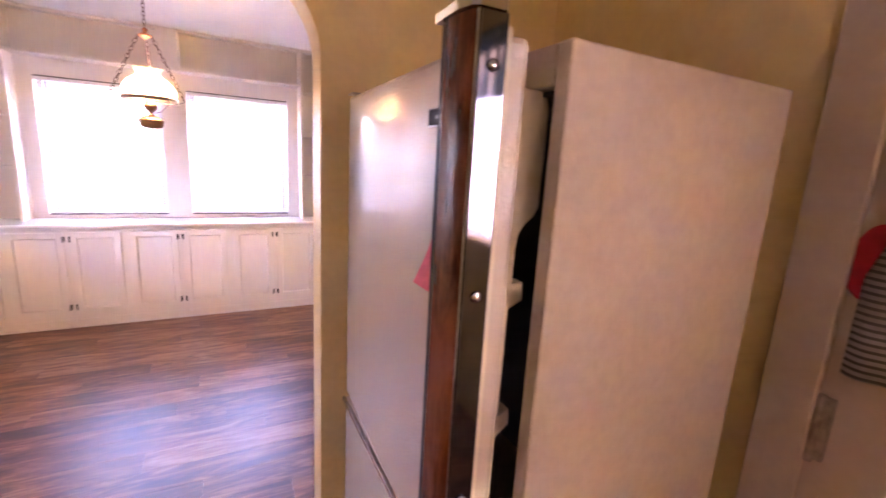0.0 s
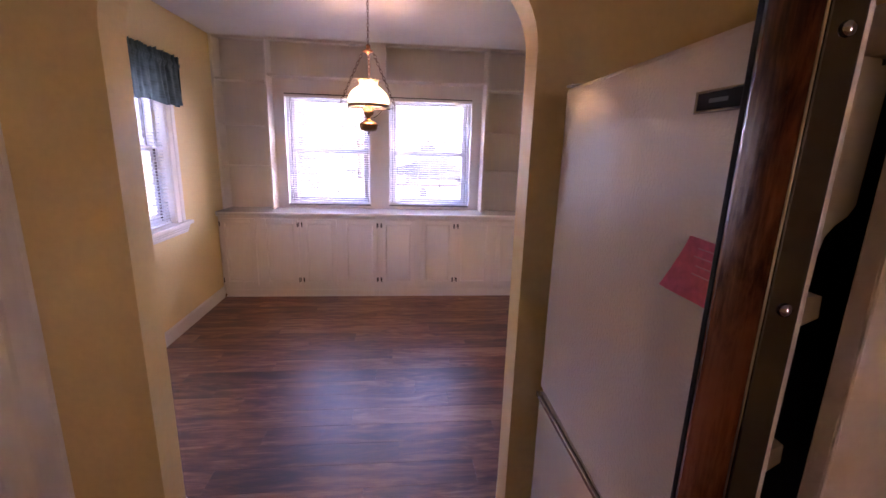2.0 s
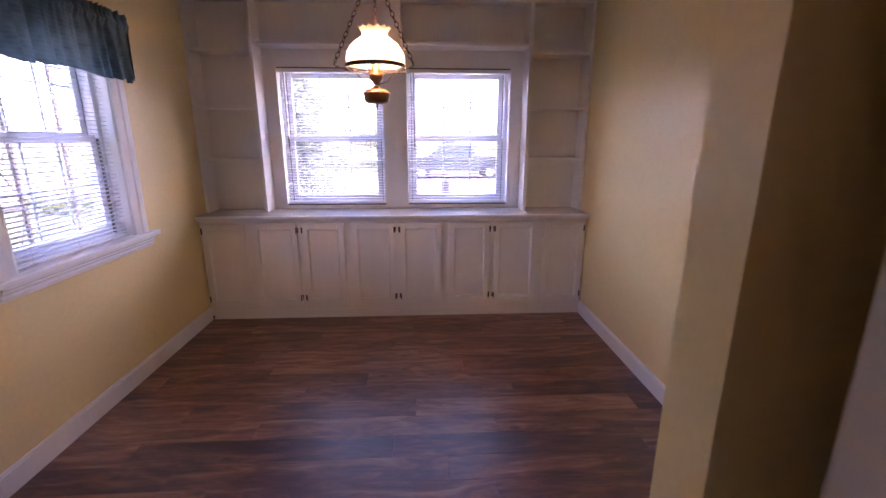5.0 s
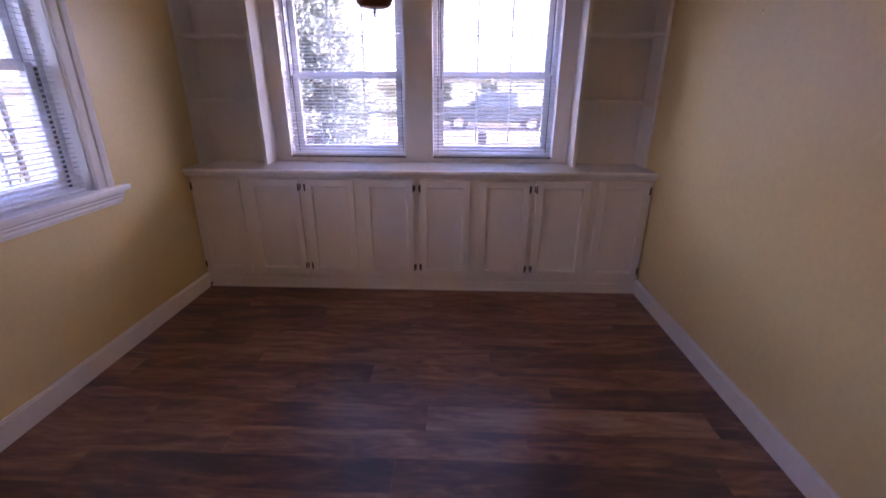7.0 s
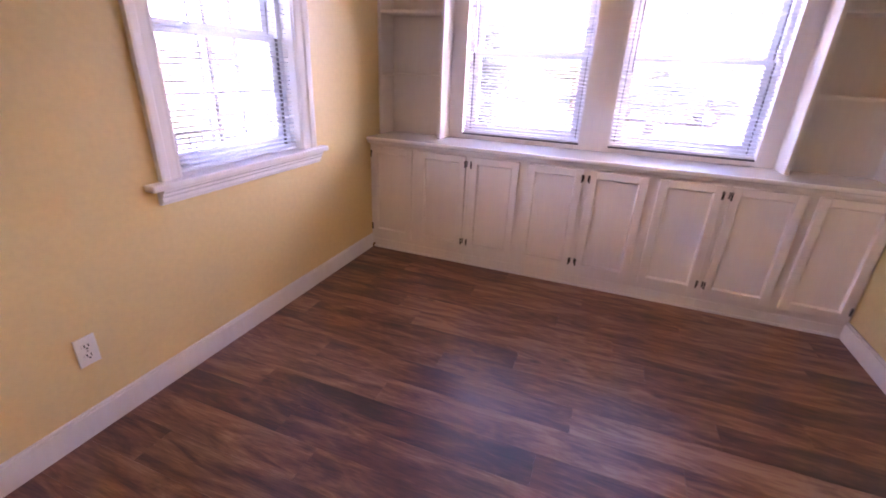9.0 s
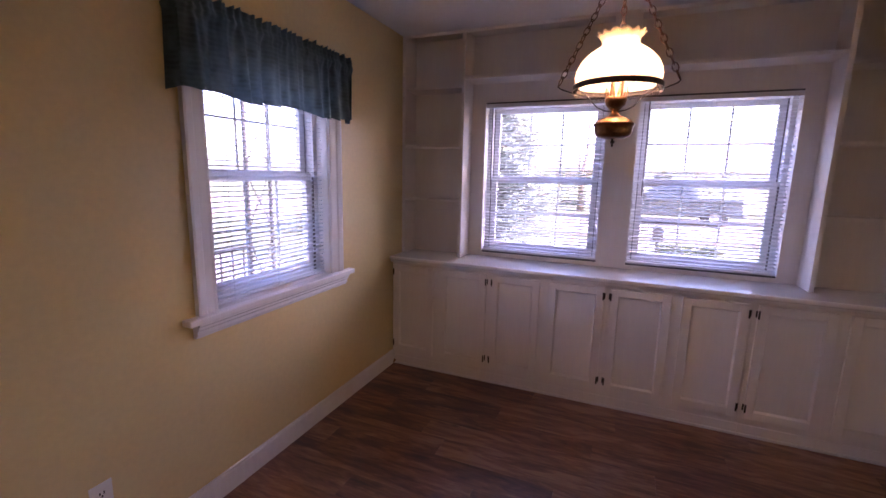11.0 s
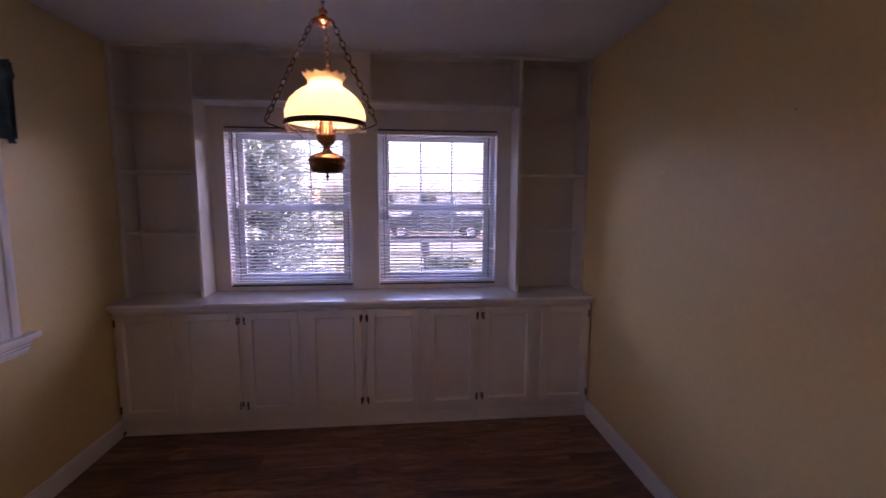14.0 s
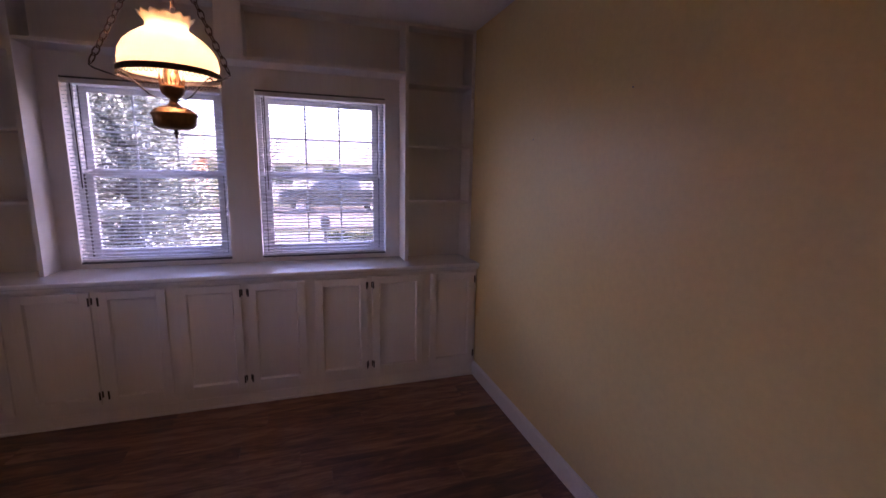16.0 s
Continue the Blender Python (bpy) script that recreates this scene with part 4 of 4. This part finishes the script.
def hung_cloth(name, y0, y1, z0, z1, x, material, folds, label, category, round_=0.0):
    bm = bmesh.new()
    nu, nv = 36, 20
    rows = []
    for i in range(nu + 1):
        u = i / nu
        col = []
        for j in range(nv + 1):
            v = j / nv
            pinch = 0.55 + 0.45 * min(1, v * 2.2)
            y = (y0 + y1) / 2 + (u - 0.5) * (y1 - y0) * pinch
            z = z1 + (z0 - z1) * v + round_ * (abs(2 * u - 1) ** 2.5) * (v - 0.3)
            col.append(bm.verts.new((x - 0.012 - 0.01 * math.sin(u * folds) * (0.4 + v * 0.6), y, z)))
        rows.append(col)
    for a, b in zip(rows, rows[1:]):
        for j in range(nv):
            bm.faces.new((a[j], b[j], b[j + 1], a[j + 1]))
    ex = bmesh.ops.extrude_face_region(bm, geom=bm.faces[:])
    for v in ex["geom"]:
        if isinstance(v, bmesh.types.BMVert):
            v.co.x += 0.006
    bmesh.ops.recalc_face_normals(bm, faces=bm.faces[:])
    return tagged(part(name, bm, material, None, "", True), label, category)


hung_cloth("oven_mitt", -3.985, -3.868, 1.265, 1.43, W + 0.0045, M_RED, 5, "red quilted oven mitt hanging on the white door", "oven mitt", 0.06)
hung_cloth("dish_towel", -4.16, -3.915, 1.105, 1.50, W - 0.015, M_STRIPE, 16, "black and white striped dish towel hanging on the door", "dish towel")
tagged(part("hook_rail", boxes((W - 0.014, W + 0.0115, -4.2, -3.93, 1.50, 1.53), bevel=0.003), M_STEEL), "steel hook rail fixed on the door", "hook rail")
wh = empty("wall_hanging", (2.735, YA0, 2.02), "narrow dark red wooden wall hanging on the yellow wall", "wall hanging")
part("stick", tube([(0, -0.012, 0.0), (0, -0.012, 0.03), (0.002, -0.012, 0.25)], [0.013, 0.017, 0.019], 10), M_HANDLE, wh, "", True)
part("peg", tube([(0, 0.0, 0.2), (0, -0.012, 0.2)], 0.005, 8), M_STEEL, wh)

bd = empty("door_2", (0.05, YA0, 0), "red-brown door in a wide white moulded casing", "door", kind="structure")
iv = Matrix.Translation((-0.05, -YA0, 0))
cas = [(0.47, YA0 - 0.001), (0.47, YA0 - 0.014), (0.486, YA0 - 0.017), (0.496, YA0 - 0.013), (0.535, YA0 - 0.015), (0.548, YA0 - 0.024), (0.575, YA0 - 0.026), (0.587, YA0 - 0.022), (0.587, YA0 - 0.001)]
cas = [(0.352 + (x - 0.47) * 2.0, y) for x, y in cas]
for o in [part("door_leaf", boxes((KX + 0.02, 0.345, YA0 + 0.01, YA0 + 0.05, 0.008, 2.02), bevel=0.002), M_DOORRED, bd),
          part("side_casing", prism(cas, 0, 2.14, 2), M_WHITE, bd),
          part("head_casing", boxes((KX + 0.001, 0.3515, YA0 - 0.024, YA0 - 0.001, 2.03, 2.14), bevel=0.004), M_WHITE, bd),
          part("jamb", boxes((0.352, 0.4695, YA0 + 0.0005, YA0 + 0.0515, 0, 2.029)), M_WHITE, bd)]:
    o.matrix_local = iv

# ---- outdoors ----
GZ = -0.55
gb = bmesh.new()
NG = 40
grid = [[gb.verts.new((-90 + 180 * (i / NG), -60 + 200 * (j / NG), GZ - 0.02)) for j in range(NG + 1)] for i in range(NG + 1)]
for i in range(NG):
    for j in range(NG):
        gb.faces.new((grid[i][j], grid[i + 1][j], grid[i + 1][j + 1], grid[i][j + 1]))
tagged(part("ground", gb, M_GRASS), "dormant winter lawn round the house", "ground", kind="structure")
tagged(part("road", boxes((-90, 90, 13.2, 21.6, GZ - 0.02, GZ - 0.004)), M_ROAD), "pale worn asphalt street", "road", kind="structure")
tagged(part("kerb", boxes((-90, 90, 13.0, 13.19, GZ - 0.02, GZ + 0.11), (-90, 90, 21.61, 21.8, GZ - 0.02, GZ + 0.11), bevel=0.02), M_CONC), "concrete kerb along the street", "kerb", kind="structure")
tagged(part("sidewalk", boxes((-90, 90, 10.6, 11.9, GZ - 0.02, GZ + 0.012)), M_CONC), "pale concrete sidewalk", "pavement", kind="structure")
tagged(part("side_road", boxes((-22, -15, -60, 13.0, GZ - 0.02, GZ - 0.006)), M_ROAD), "side street beyond the lawn", "road", kind="structure")
tagged(part("driveway", boxes((-15, -0.6, 1.9, 4.6, GZ - 0.02, GZ - 0.002)), M_CONC), "concrete drive beside the porch", "driveway", kind="structure")


def evergreen(place, height, radius, label, seed, leaves):
    t = empty("tree", place, label, "tree")
    rnd = random.Random(seed)
    tb = tube([(0, 0, -0.02), (0.02, 0, height * 0.3), (-0.02, 0.02, height * 0.7), (0, 0, height * 0.97)], [0.12, 0.09, 0.05, 0.01], 10)
    part("trunk", tb, M_BARK, t, "", True)
    limbs = bmesh.new()
    verts, faces = [], []
    clumps = []
    n = 260
    for k in range(n):
        h = 0.03 + 0.95 * (k + rnd.random()) / n
        r = radius * (1 - h) ** 0.75 * rnd.uniform(0.72, 1.12) + 0.08
        a = k * 2.39996 + rnd.uniform(-0.4, 0.4)
        tip = Vector((r * math.cos(a), r * math.sin(a), h * height + rnd.uniform(-0.1, 0.12)))
        root = Vector((0, 0, max(0.1, h * height - 0.12 * r)))
        tube([root, root.lerp(tip, 0.55) + Vector((0, 0, 0.03)), tip], [0.02, 0.012, 0.004], 5, limbs)
        clumps.append((root, tip))
    part("limbs", limbs, M_BARK, t)
    for k in range(leaves):
        root, tip = clumps[rnd.randrange(n)]
        s = rnd.uniform(0.12, 1.06) ** 0.7
        c = root.lerp(tip, s) + Vector((rnd.gauss(0, 0.09), rnd.gauss(0, 0.09), rnd.gauss(0, 0.07)))
        if c.z < 0.02:
            continue
        d = Vector((c.x, c.y, 0.0)).normalized() + Vector((rnd.gauss(0, 0.5), rnd.gauss(0, 0.5), rnd.uniform(-0.2, 0.7)))
        d.normalize()
        u = d.cross(Vector((rnd.gauss(0, 1), rnd.gauss(0, 1), rnd.gauss(0, 1)))).normalized()
        w = d.cross(u)
        L, B = rnd.uniform(0.055, 0.12), rnd.uniform(0.02, 0.036)
        i = len(verts)
        verts += [c, c + d * L * 0.5 + u * B + w * 0.006, c + d * L, c + d * L * 0.5 - u * B + w * 0.006]
        faces += [(i, i + 1, i + 2), (i, i + 2, i + 3)]
    me = bpy.data.meshes.new("crown")
    me.from_pydata([tuple(v) for v in verts], [], faces)
    me.materials.append(M_LEAF)
    cr = new("crown", me)
    cr.parent = t
    return t


evergreen((-0.98, 5.6, GZ), 4.7, 1.5, "dense conical broadleaf evergreen tree on the lawn", 11, 70000)


def bare_tree(place, height, seed, label, spread=0.55):
    t = empty("tree", place, label, "tree")
    rnd = random.Random(seed)
    trunk = bmesh.new()
    tw = bmesh.new()

    def grow(p, d, length, r, depth):
        pts, rad = [p], [r]
        for k in range(4):
            d = (d + Vector((rnd.gauss(0, 0.12), rnd.gauss(0, 0.12), 0.04))).normalized()
            pts.append(pts[-1] + d * length / 4)
            rad.append(r * (1 - 0.12 * (k + 1)))
        tube(pts, rad, 7 if depth < 2 else 4, trunk if depth == 0 else tw)
        if depth < 5:
            for k in range(3 if depth else 5):
                q = pts[rnd.randrange(2, 5)]
                side = Vector((rnd.gauss(0, 1), rnd.gauss(0, 1), rnd.uniform(0, 0.7))).normalized()
                grow(q, (d + side * (spread + 0.25 * rnd.random())).normalized(), length * rnd.uniform(0.55, 0.75), rad[-1] * 0.62, depth + 1)
    grow(Vector((0, 0, -0.02)), Vector((0, 0, 1)), height * 0.4, height * 0.022, 0)
    part("trunk", trunk, M_BARK, t, "", True)
    part("branches", tw, M_BARK, t)
    return t


bare_tree((-0.9, 24.8, GZ), 8.5, 4, "bare winter tree across the street")
bare_tree((9.5, 25.5, GZ), 9.0, 9, "bare winter tree across the street")


def hedge(name, x0, x1, y0, y1, h, seed, label):
    rnd = random.Random(seed)
    verts, faces = [], []
    for k in range(int((x1 - x0) * 420)):
        c = Vector((rnd.uniform(x0, x1), rnd.uniform(y0, y1), 0))
        top = h * (0.78 + 0.3 * noise.noise(Vector((c.x * 1.3, c.y * 1.3, seed))))
        c.z = GZ - 0.02 + top * rnd.random() ** 0.5
        d = Vector((rnd.gauss(0, 1), rnd.gauss(0, 1), rnd.gauss(0.4, 1))).normalized()
        u = d.cross(Vector((rnd.gauss(0, 1), rnd.gauss(0, 1), 1))).normalized()
        L, B = rnd.uniform(0.06, 0.14), rnd.uniform(0.03, 0.05)
        i = len(verts)
        verts += [tuple(c), tuple(c + d * L * 0.5 + u * B), tuple(c + d * L), tuple(c + d * L * 0.5 - u * B)]
        faces.append((i, i + 1, i + 2, i + 3))
    me = bpy.data.meshes.new(name)
    me.from_pydata(verts, [], faces)
    me.materials.append(M_HEDGE)
    return tagged(new(name, me), label, "hedge", kind="stuff")


hedge("hedge", -6, 7, 22.6, 23.6, 3.0, 2, "clipped dark hedge across the street")
hedge("shrub", 2.5, 3.9, 9.2, 10.0, 0.42, 3, "low shrub round the mailbox")
hedge("shrub", -9.0, -4.5, 8.5, 9.4, 0.5, 6, "low shrubs by the drive")


def mailbox(place):
    m = empty("mailbox", place, "dark mailbox on a slim post", "mailbox")
    part("post", boxes((-0.035, 0.035, -0.035, 0.035, -0.03, 0.52), bevel=0.006), M_IRON, m)
    arch = [(-0.11, 0.52), (0.11, 0.52), (0.11, 0.8)] + [(0.11 * math.cos(a), 0.8 + 0.11 * math.sin(a)) for a in [radians(18 * k) for k in range(1, 10)]] + [(-0.11, 0.8)]
    part("box", prism(arch, -0.24, 0.24, 1), M_IRON, m)
    part("flag", boxes((0.112, 0.12, -0.05, -0.02, 0.7, 0.88)), M_BRICK, m, "small red flag")
    return m


mailbox((2.42, 9.0, GZ - 0.02))


def wheel(parent, x, y):
    w = part("wheel", lathe([(0.0, -0.12), (0.25, -0.12), (0.34, -0.12), (0.38, -0.09), (0.39, 0.0), (0.38, 0.09), (0.34, 0.12), (0.25, 0.12), (0.0, 0.12)], 28), M_TYRE, parent, "", True)
    w.matrix_local = pose(x, y, 0.39, 90, 0, 0)
    part("rim", lathe([(0.0, 0.121), (0.05, 0.135), (0.07, 0.125), (0.2, 0.123), (0.235, 0.14), (0.25, 0.121)], 24), M_CHROME, w, "bright alloy rim")
    for k in range(6):
        a = radians(60 * k)
        part("spoke", tube([(0.05 * math.cos(a), 0.05 * math.sin(a), 0.13), (0.23 * math.cos(a), 0.23 * math.sin(a), 0.132)], 0.022, 6), M_CHROME, w)
    return w


def pickup(place, label):
    """Crew-cab pickup that heads to -x; its middle stands over place."""
    t = empty("pickup_truck", place, label, "truck")
    hw = 0.93
    lower_o = [(-2.75, 0.45), (-2.78, 0.62), (-2.72, 0.98), (-2.55, 1.08), (-1.45, 1.16), (2.72, 1.14), (2.76, 0.6), (2.70, 0.45)]
    part("body", prism(lower_o, -hw, hw, 1), M_CARPAINT, t)
    cab = [(-1.45, 1.15), (-0.72, 1.74), (-0.55, 1.80), (0.75, 1.82), (0.98, 1.72), (1.12, 1.15)]
    cb = bmesh.new()
    a = [cb.verts.new((x, -hw + 0.05 + (z - 1.15) * 0.16, z)) for x, z in cab]
    b = [cb.verts.new((x, hw - 0.05 - (z - 1.15) * 0.16, z)) for x, z in cab]
    cb.faces.new(a)
    cb.faces.new(b[::-1])
    for i in range(len(cab)):
        cb.faces.new((a[i], b[i], b[(i + 1) % len(cab)], a[(i + 1) % len(cab)]))
    bmesh.ops.recalc_face_normals(cb, faces=cb.faces[:])
    part("cab", cb, M_CARPAINT, t)
    for x0, x1, x2, x3 in ((-1.22, -0.68, -0.12, -0.12), (-0.03, -0.03, 0.72, 0.90)):
        wb = bmesh.new()
        q = []
        for x, z in ((x0, 1.2), (x1, 1.68), (x2, 1.70), (x3, 1.2)):
            y = -hw + 0.05 + (z - 1.15) * 0.16
            q.append((x, y - 0.012, z))
        f = [wb.verts.new(p) for p in q]
        g2 = [wb.verts.new((p[0], p[1] + 0.02, p[2])) for p in q]
        wb.faces.new(f)
        wb.faces.new(g2[::-1])
        for i in range(4):
            wb.faces.new((f[i], f[(i + 1) % 4], g2[(i + 1) % 4], g2[i]))
        bmesh.ops.recalc_face_normals(wb, faces=wb.faces[:])
        part("side_window", wb, M_DARKGLASS, t)
    part("bed_rail", boxes((1.14, 2.74, -hw - 0.01, -hw + 0.06, 1.1, 1.18), bevel=0.02), M_CARPAINT, t)
    part("bumper", boxes((-2.88, -2.74, -hw + 0.03, hw - 0.03, 0.45, 0.68), bevel=0.04), M_CHROME, t)
    part("bumper", boxes((2.74, 2.88, -hw + 0.03, hw - 0.03, 0.45, 0.65), bevel=0.04), M_CHROME, t)
    part("headlight", boxes((-2.77, -2.6, -hw - 0.008, -hw + 0.25, 0.75, 0.95), bevel=0.02), M_CHROME, t)
    part("mirror", boxes((-1.2, -1.05, -hw - 0.16, -hw + 0.02, 1.2, 1.38), bevel=0.03), M_TYRE, t)
    part("door_seam", boxes((-0.08, -0.07, -hw - 0.003, -hw + 0.002, 0.55, 1.15), (0.95, 0.96, -hw - 0.003, -hw + 0.002, 0.55, 1.15)), M_TYRE, t)
    part("sill_trim", boxes((-1.2, 1.2, -hw - 0.03, -hw + 0.01, 0.40, 0.48), bevel=0.01), M_TYRE, t)
    for x in (-1.78, 1.78):
        part("wheel_arch", lathe([(0.40, -0.02), (0.46, -0.02), (0.47, 0.03), (0.40, 0.03), (0.40, -0.02)], 28), M_TYRE, t).matrix_local = pose(x, -hw, 0.45, 90, 0, 0)
        for y in (-hw + 0.10, hw - 0.10):
            wheel(t, x, y)
    return t


pickup((3.55, 19.9, GZ - 0.004), "grey crew-cab pickup parked across the street")


def house(place, w, d, h, rh, wall_mat, roof_mat, label, chimney=True, door_mat=None):
    o = empty("house", place, label, "house")
    part("wall", boxes((-w / 2, w / 2, -d / 2, d / 2, -0.05, h)), wall_mat, o)
    e = 0.45
    rf = prism([(-d / 2 - e, h - 0.02), (d / 2 + e, h - 0.02), (0, h + rh)], -w / 2 - e, w / 2 + e, 0)
    roof = part("roof", rf, roof_mat, o)
    if chimney:
        part("chimney", boxes((w * 0.2, w * 0.2 + 0.7, -0.3, 0.4, h + rh * 0.4, h + rh + 0.7), bevel=0.01), M_BRICK, roof)
    n = max(2, int(w / 3))
    for k in range(n):
        x = -w / 2 + w * (k + 0.5) / n
        for f in (-1, 1):
            y = f * d / 2
            if k == n // 2:
                part("door", boxes((x - 0.5, x + 0.5, min(y, y + f * 0.05), max(y, y + f * 0.05), 0.3, 2.4), bevel=0.01), door_mat or M_DOORRED, o)
                continue
            win = part("window", boxes((x - 0.6, x + 0.6, min(y, y + f * 0.06), max(y, y + f * 0.06), 1.0, 2.3), bevel=0.01), M_SIDING, o)
            for s in (-0.54, 0.03):
                part("pane", boxes((x + s, x + s + 0.51, min(y + f * 0.062, y + f * 0.07), max(y + f * 0.062, y + f * 0.07), 1.08, 2.32)), M_DARKGLASS, win)
    part("step", boxes((-0.9 + w / 2 / n, 0.9 + w / 2 / n, -d / 2 - 0.9, -d / 2 - 0.001, -0.05, 0.28)), M_CONC, o)
    return o


house((5.5, 34, GZ), 13, 8, 2.6, 2.2, M_SIDING, M_ROOF, "pale single-storey house with a grey shingle roof", False, M_SIDING)
house((-12, 36, GZ), 12, 8, 3.0, 2.4, M_BRICK, M_ROOF, "orange brick single-storey house with a grey roof")
house((-31, 6.5, GZ), 12, 9, 3.2, 2.4, M_BRICK, M_ROOF, "orange brick house beyond the side street").rotation_euler = (0, 0, radians(90))
house((-33, -12, GZ), 12, 9, 3.2, 2.4, M_SIDING, M_ROOF, "pale house beyond the side street").rotation_euler = (0, 0, radians(90))

# porch with ironwork outside the west window
tagged(part("porch_slab", boxes((-2.3, -0.21, -3.4, 1.7, GZ - 0.02, -0.16), bevel=0.02), M_CONC), "raised concrete porch slab", "porch", kind="structure")
PX = -2.05


def iron_post(y, wdt=0.32):
    p = empty("iron_post", (PX, y, -0.16), "openwork wrought-iron porch post", "porch post", "iron porch posts")
    for s in (-wdt / 2, wdt / 2):
        part("bar", boxes((-0.016, 0.016, s - 0.016, s + 0.016, 0, 2.35), bevel=0.003), M_IRON, p)
    for z in (0.03, 0.95, 2.3):
        part("cross_bar", boxes((-0.01, 0.01, -wdt / 2 + 0.0165, wdt / 2 - 0.0165, z, z + 0.022)), M_IRON, p)
    for z0, z1 in ((1.0, 1.62), (1.66, 2.28), (0.08, 0.92)):
        n = 20
        for sg in (-1, 1):
            pts = []
            for k in range(n + 1):
                t_ = k / n
                pts.append((0, sg * (wdt / 2 - 0.02) * math.cos(math.pi * t_) * (0.9 if 0.1 < t_ < 0.9 else 1.0), z0 + (z1 - z0) * t_))
            part("scroll", tube(pts, 0.007, 6), M_IRON, p)
    return p


for y in (0.72, 1.66, -1.6):
    iron_post(y)
rl = empty("porch_railing", (PX, 0, -0.16), "low wrought-iron porch railing", "railing")
for z in (0.1, 0.82):
    part("rail", boxes((-0.015, 0.015, -1.43, 0.55, z, z + 0.025), bevel=0.003), M_IRON, rl)
for k in range(14):
    y = -1.35 + 1.82 * k / 13
    part("baluster", boxes((-0.007, 0.007, y - 0.007, y + 0.007, 0.126, 0.8195)), M_IRON, rl)
tagged(part("porch_beam", boxes((-2.13, -1.97, -3.4, 1.9, 2.192, 2.34), bevel=0.01), M_SIDING), "white porch beam on the iron posts", "beam", kind="structure")

# ---- floor planks ----
PW, GAPJ = 0.152, 0.0003
rnd = random.Random(21)
lengths = {}


def plank_mesh(length, width):
    key = (round(length, 3), round(width, 3))
    if key not in lengths:
        bm = bmesh.new()
        b_ = 0.0007
        x0, x1, y0, y1 = GAPJ, length - GAPJ, GAPJ, width - GAPJ
        lowv = [bm.verts.new(p) for p in ((x0, y0, -0.006), (x1, y0, -0.006), (x1, y1, -0.006), (x0, y1, -0.006))]
        midv = [bm.verts.new((v.co.x, v.co.y, -b_ * 0.5)) for v in lowv]
        topv = [bm.verts.new((min(max(v.co.x, x0 + b_), x1 - b_), min(max(v.co.y, y0 + b_), y1 - b_), 0.0)) for v in lowv]
        for a, b in ((lowv, midv), (midv, topv)):
            for k in range(4):
                bm.faces.new((a[k], a[(k + 1) % 4], b[(k + 1) % 4], b[k]))
        bm.faces.new(topv)
        lengths[key] = mesh_of("plank", bm, M_PLANK)
    return lengths[key]


def lay(x_from, x_to, y_from, y_to):
    y = y_from
    row = 0
    while y < y_to - 0.005:
        w = min(PW, y_to - y)
        x = x_from
        first = (0.61, 0.305, 0.915, 0.46, 1.07, 0.2, 0.76)[row % 7] + rnd.choice((0, 0.05, -0.04))
        row += 1
        while x < x_to - 0.01:
            L = min(first if x == x_from else 1.22, x_to - x)
            o = new("plank", plank_mesh(L, w))
            o.location = (x, y, 0)
            o.parent = floor_base
            x += L
        y += w


lay(0.0, W, -2.88, -0.0)
lay(KX, W, -6.0, -2.88)
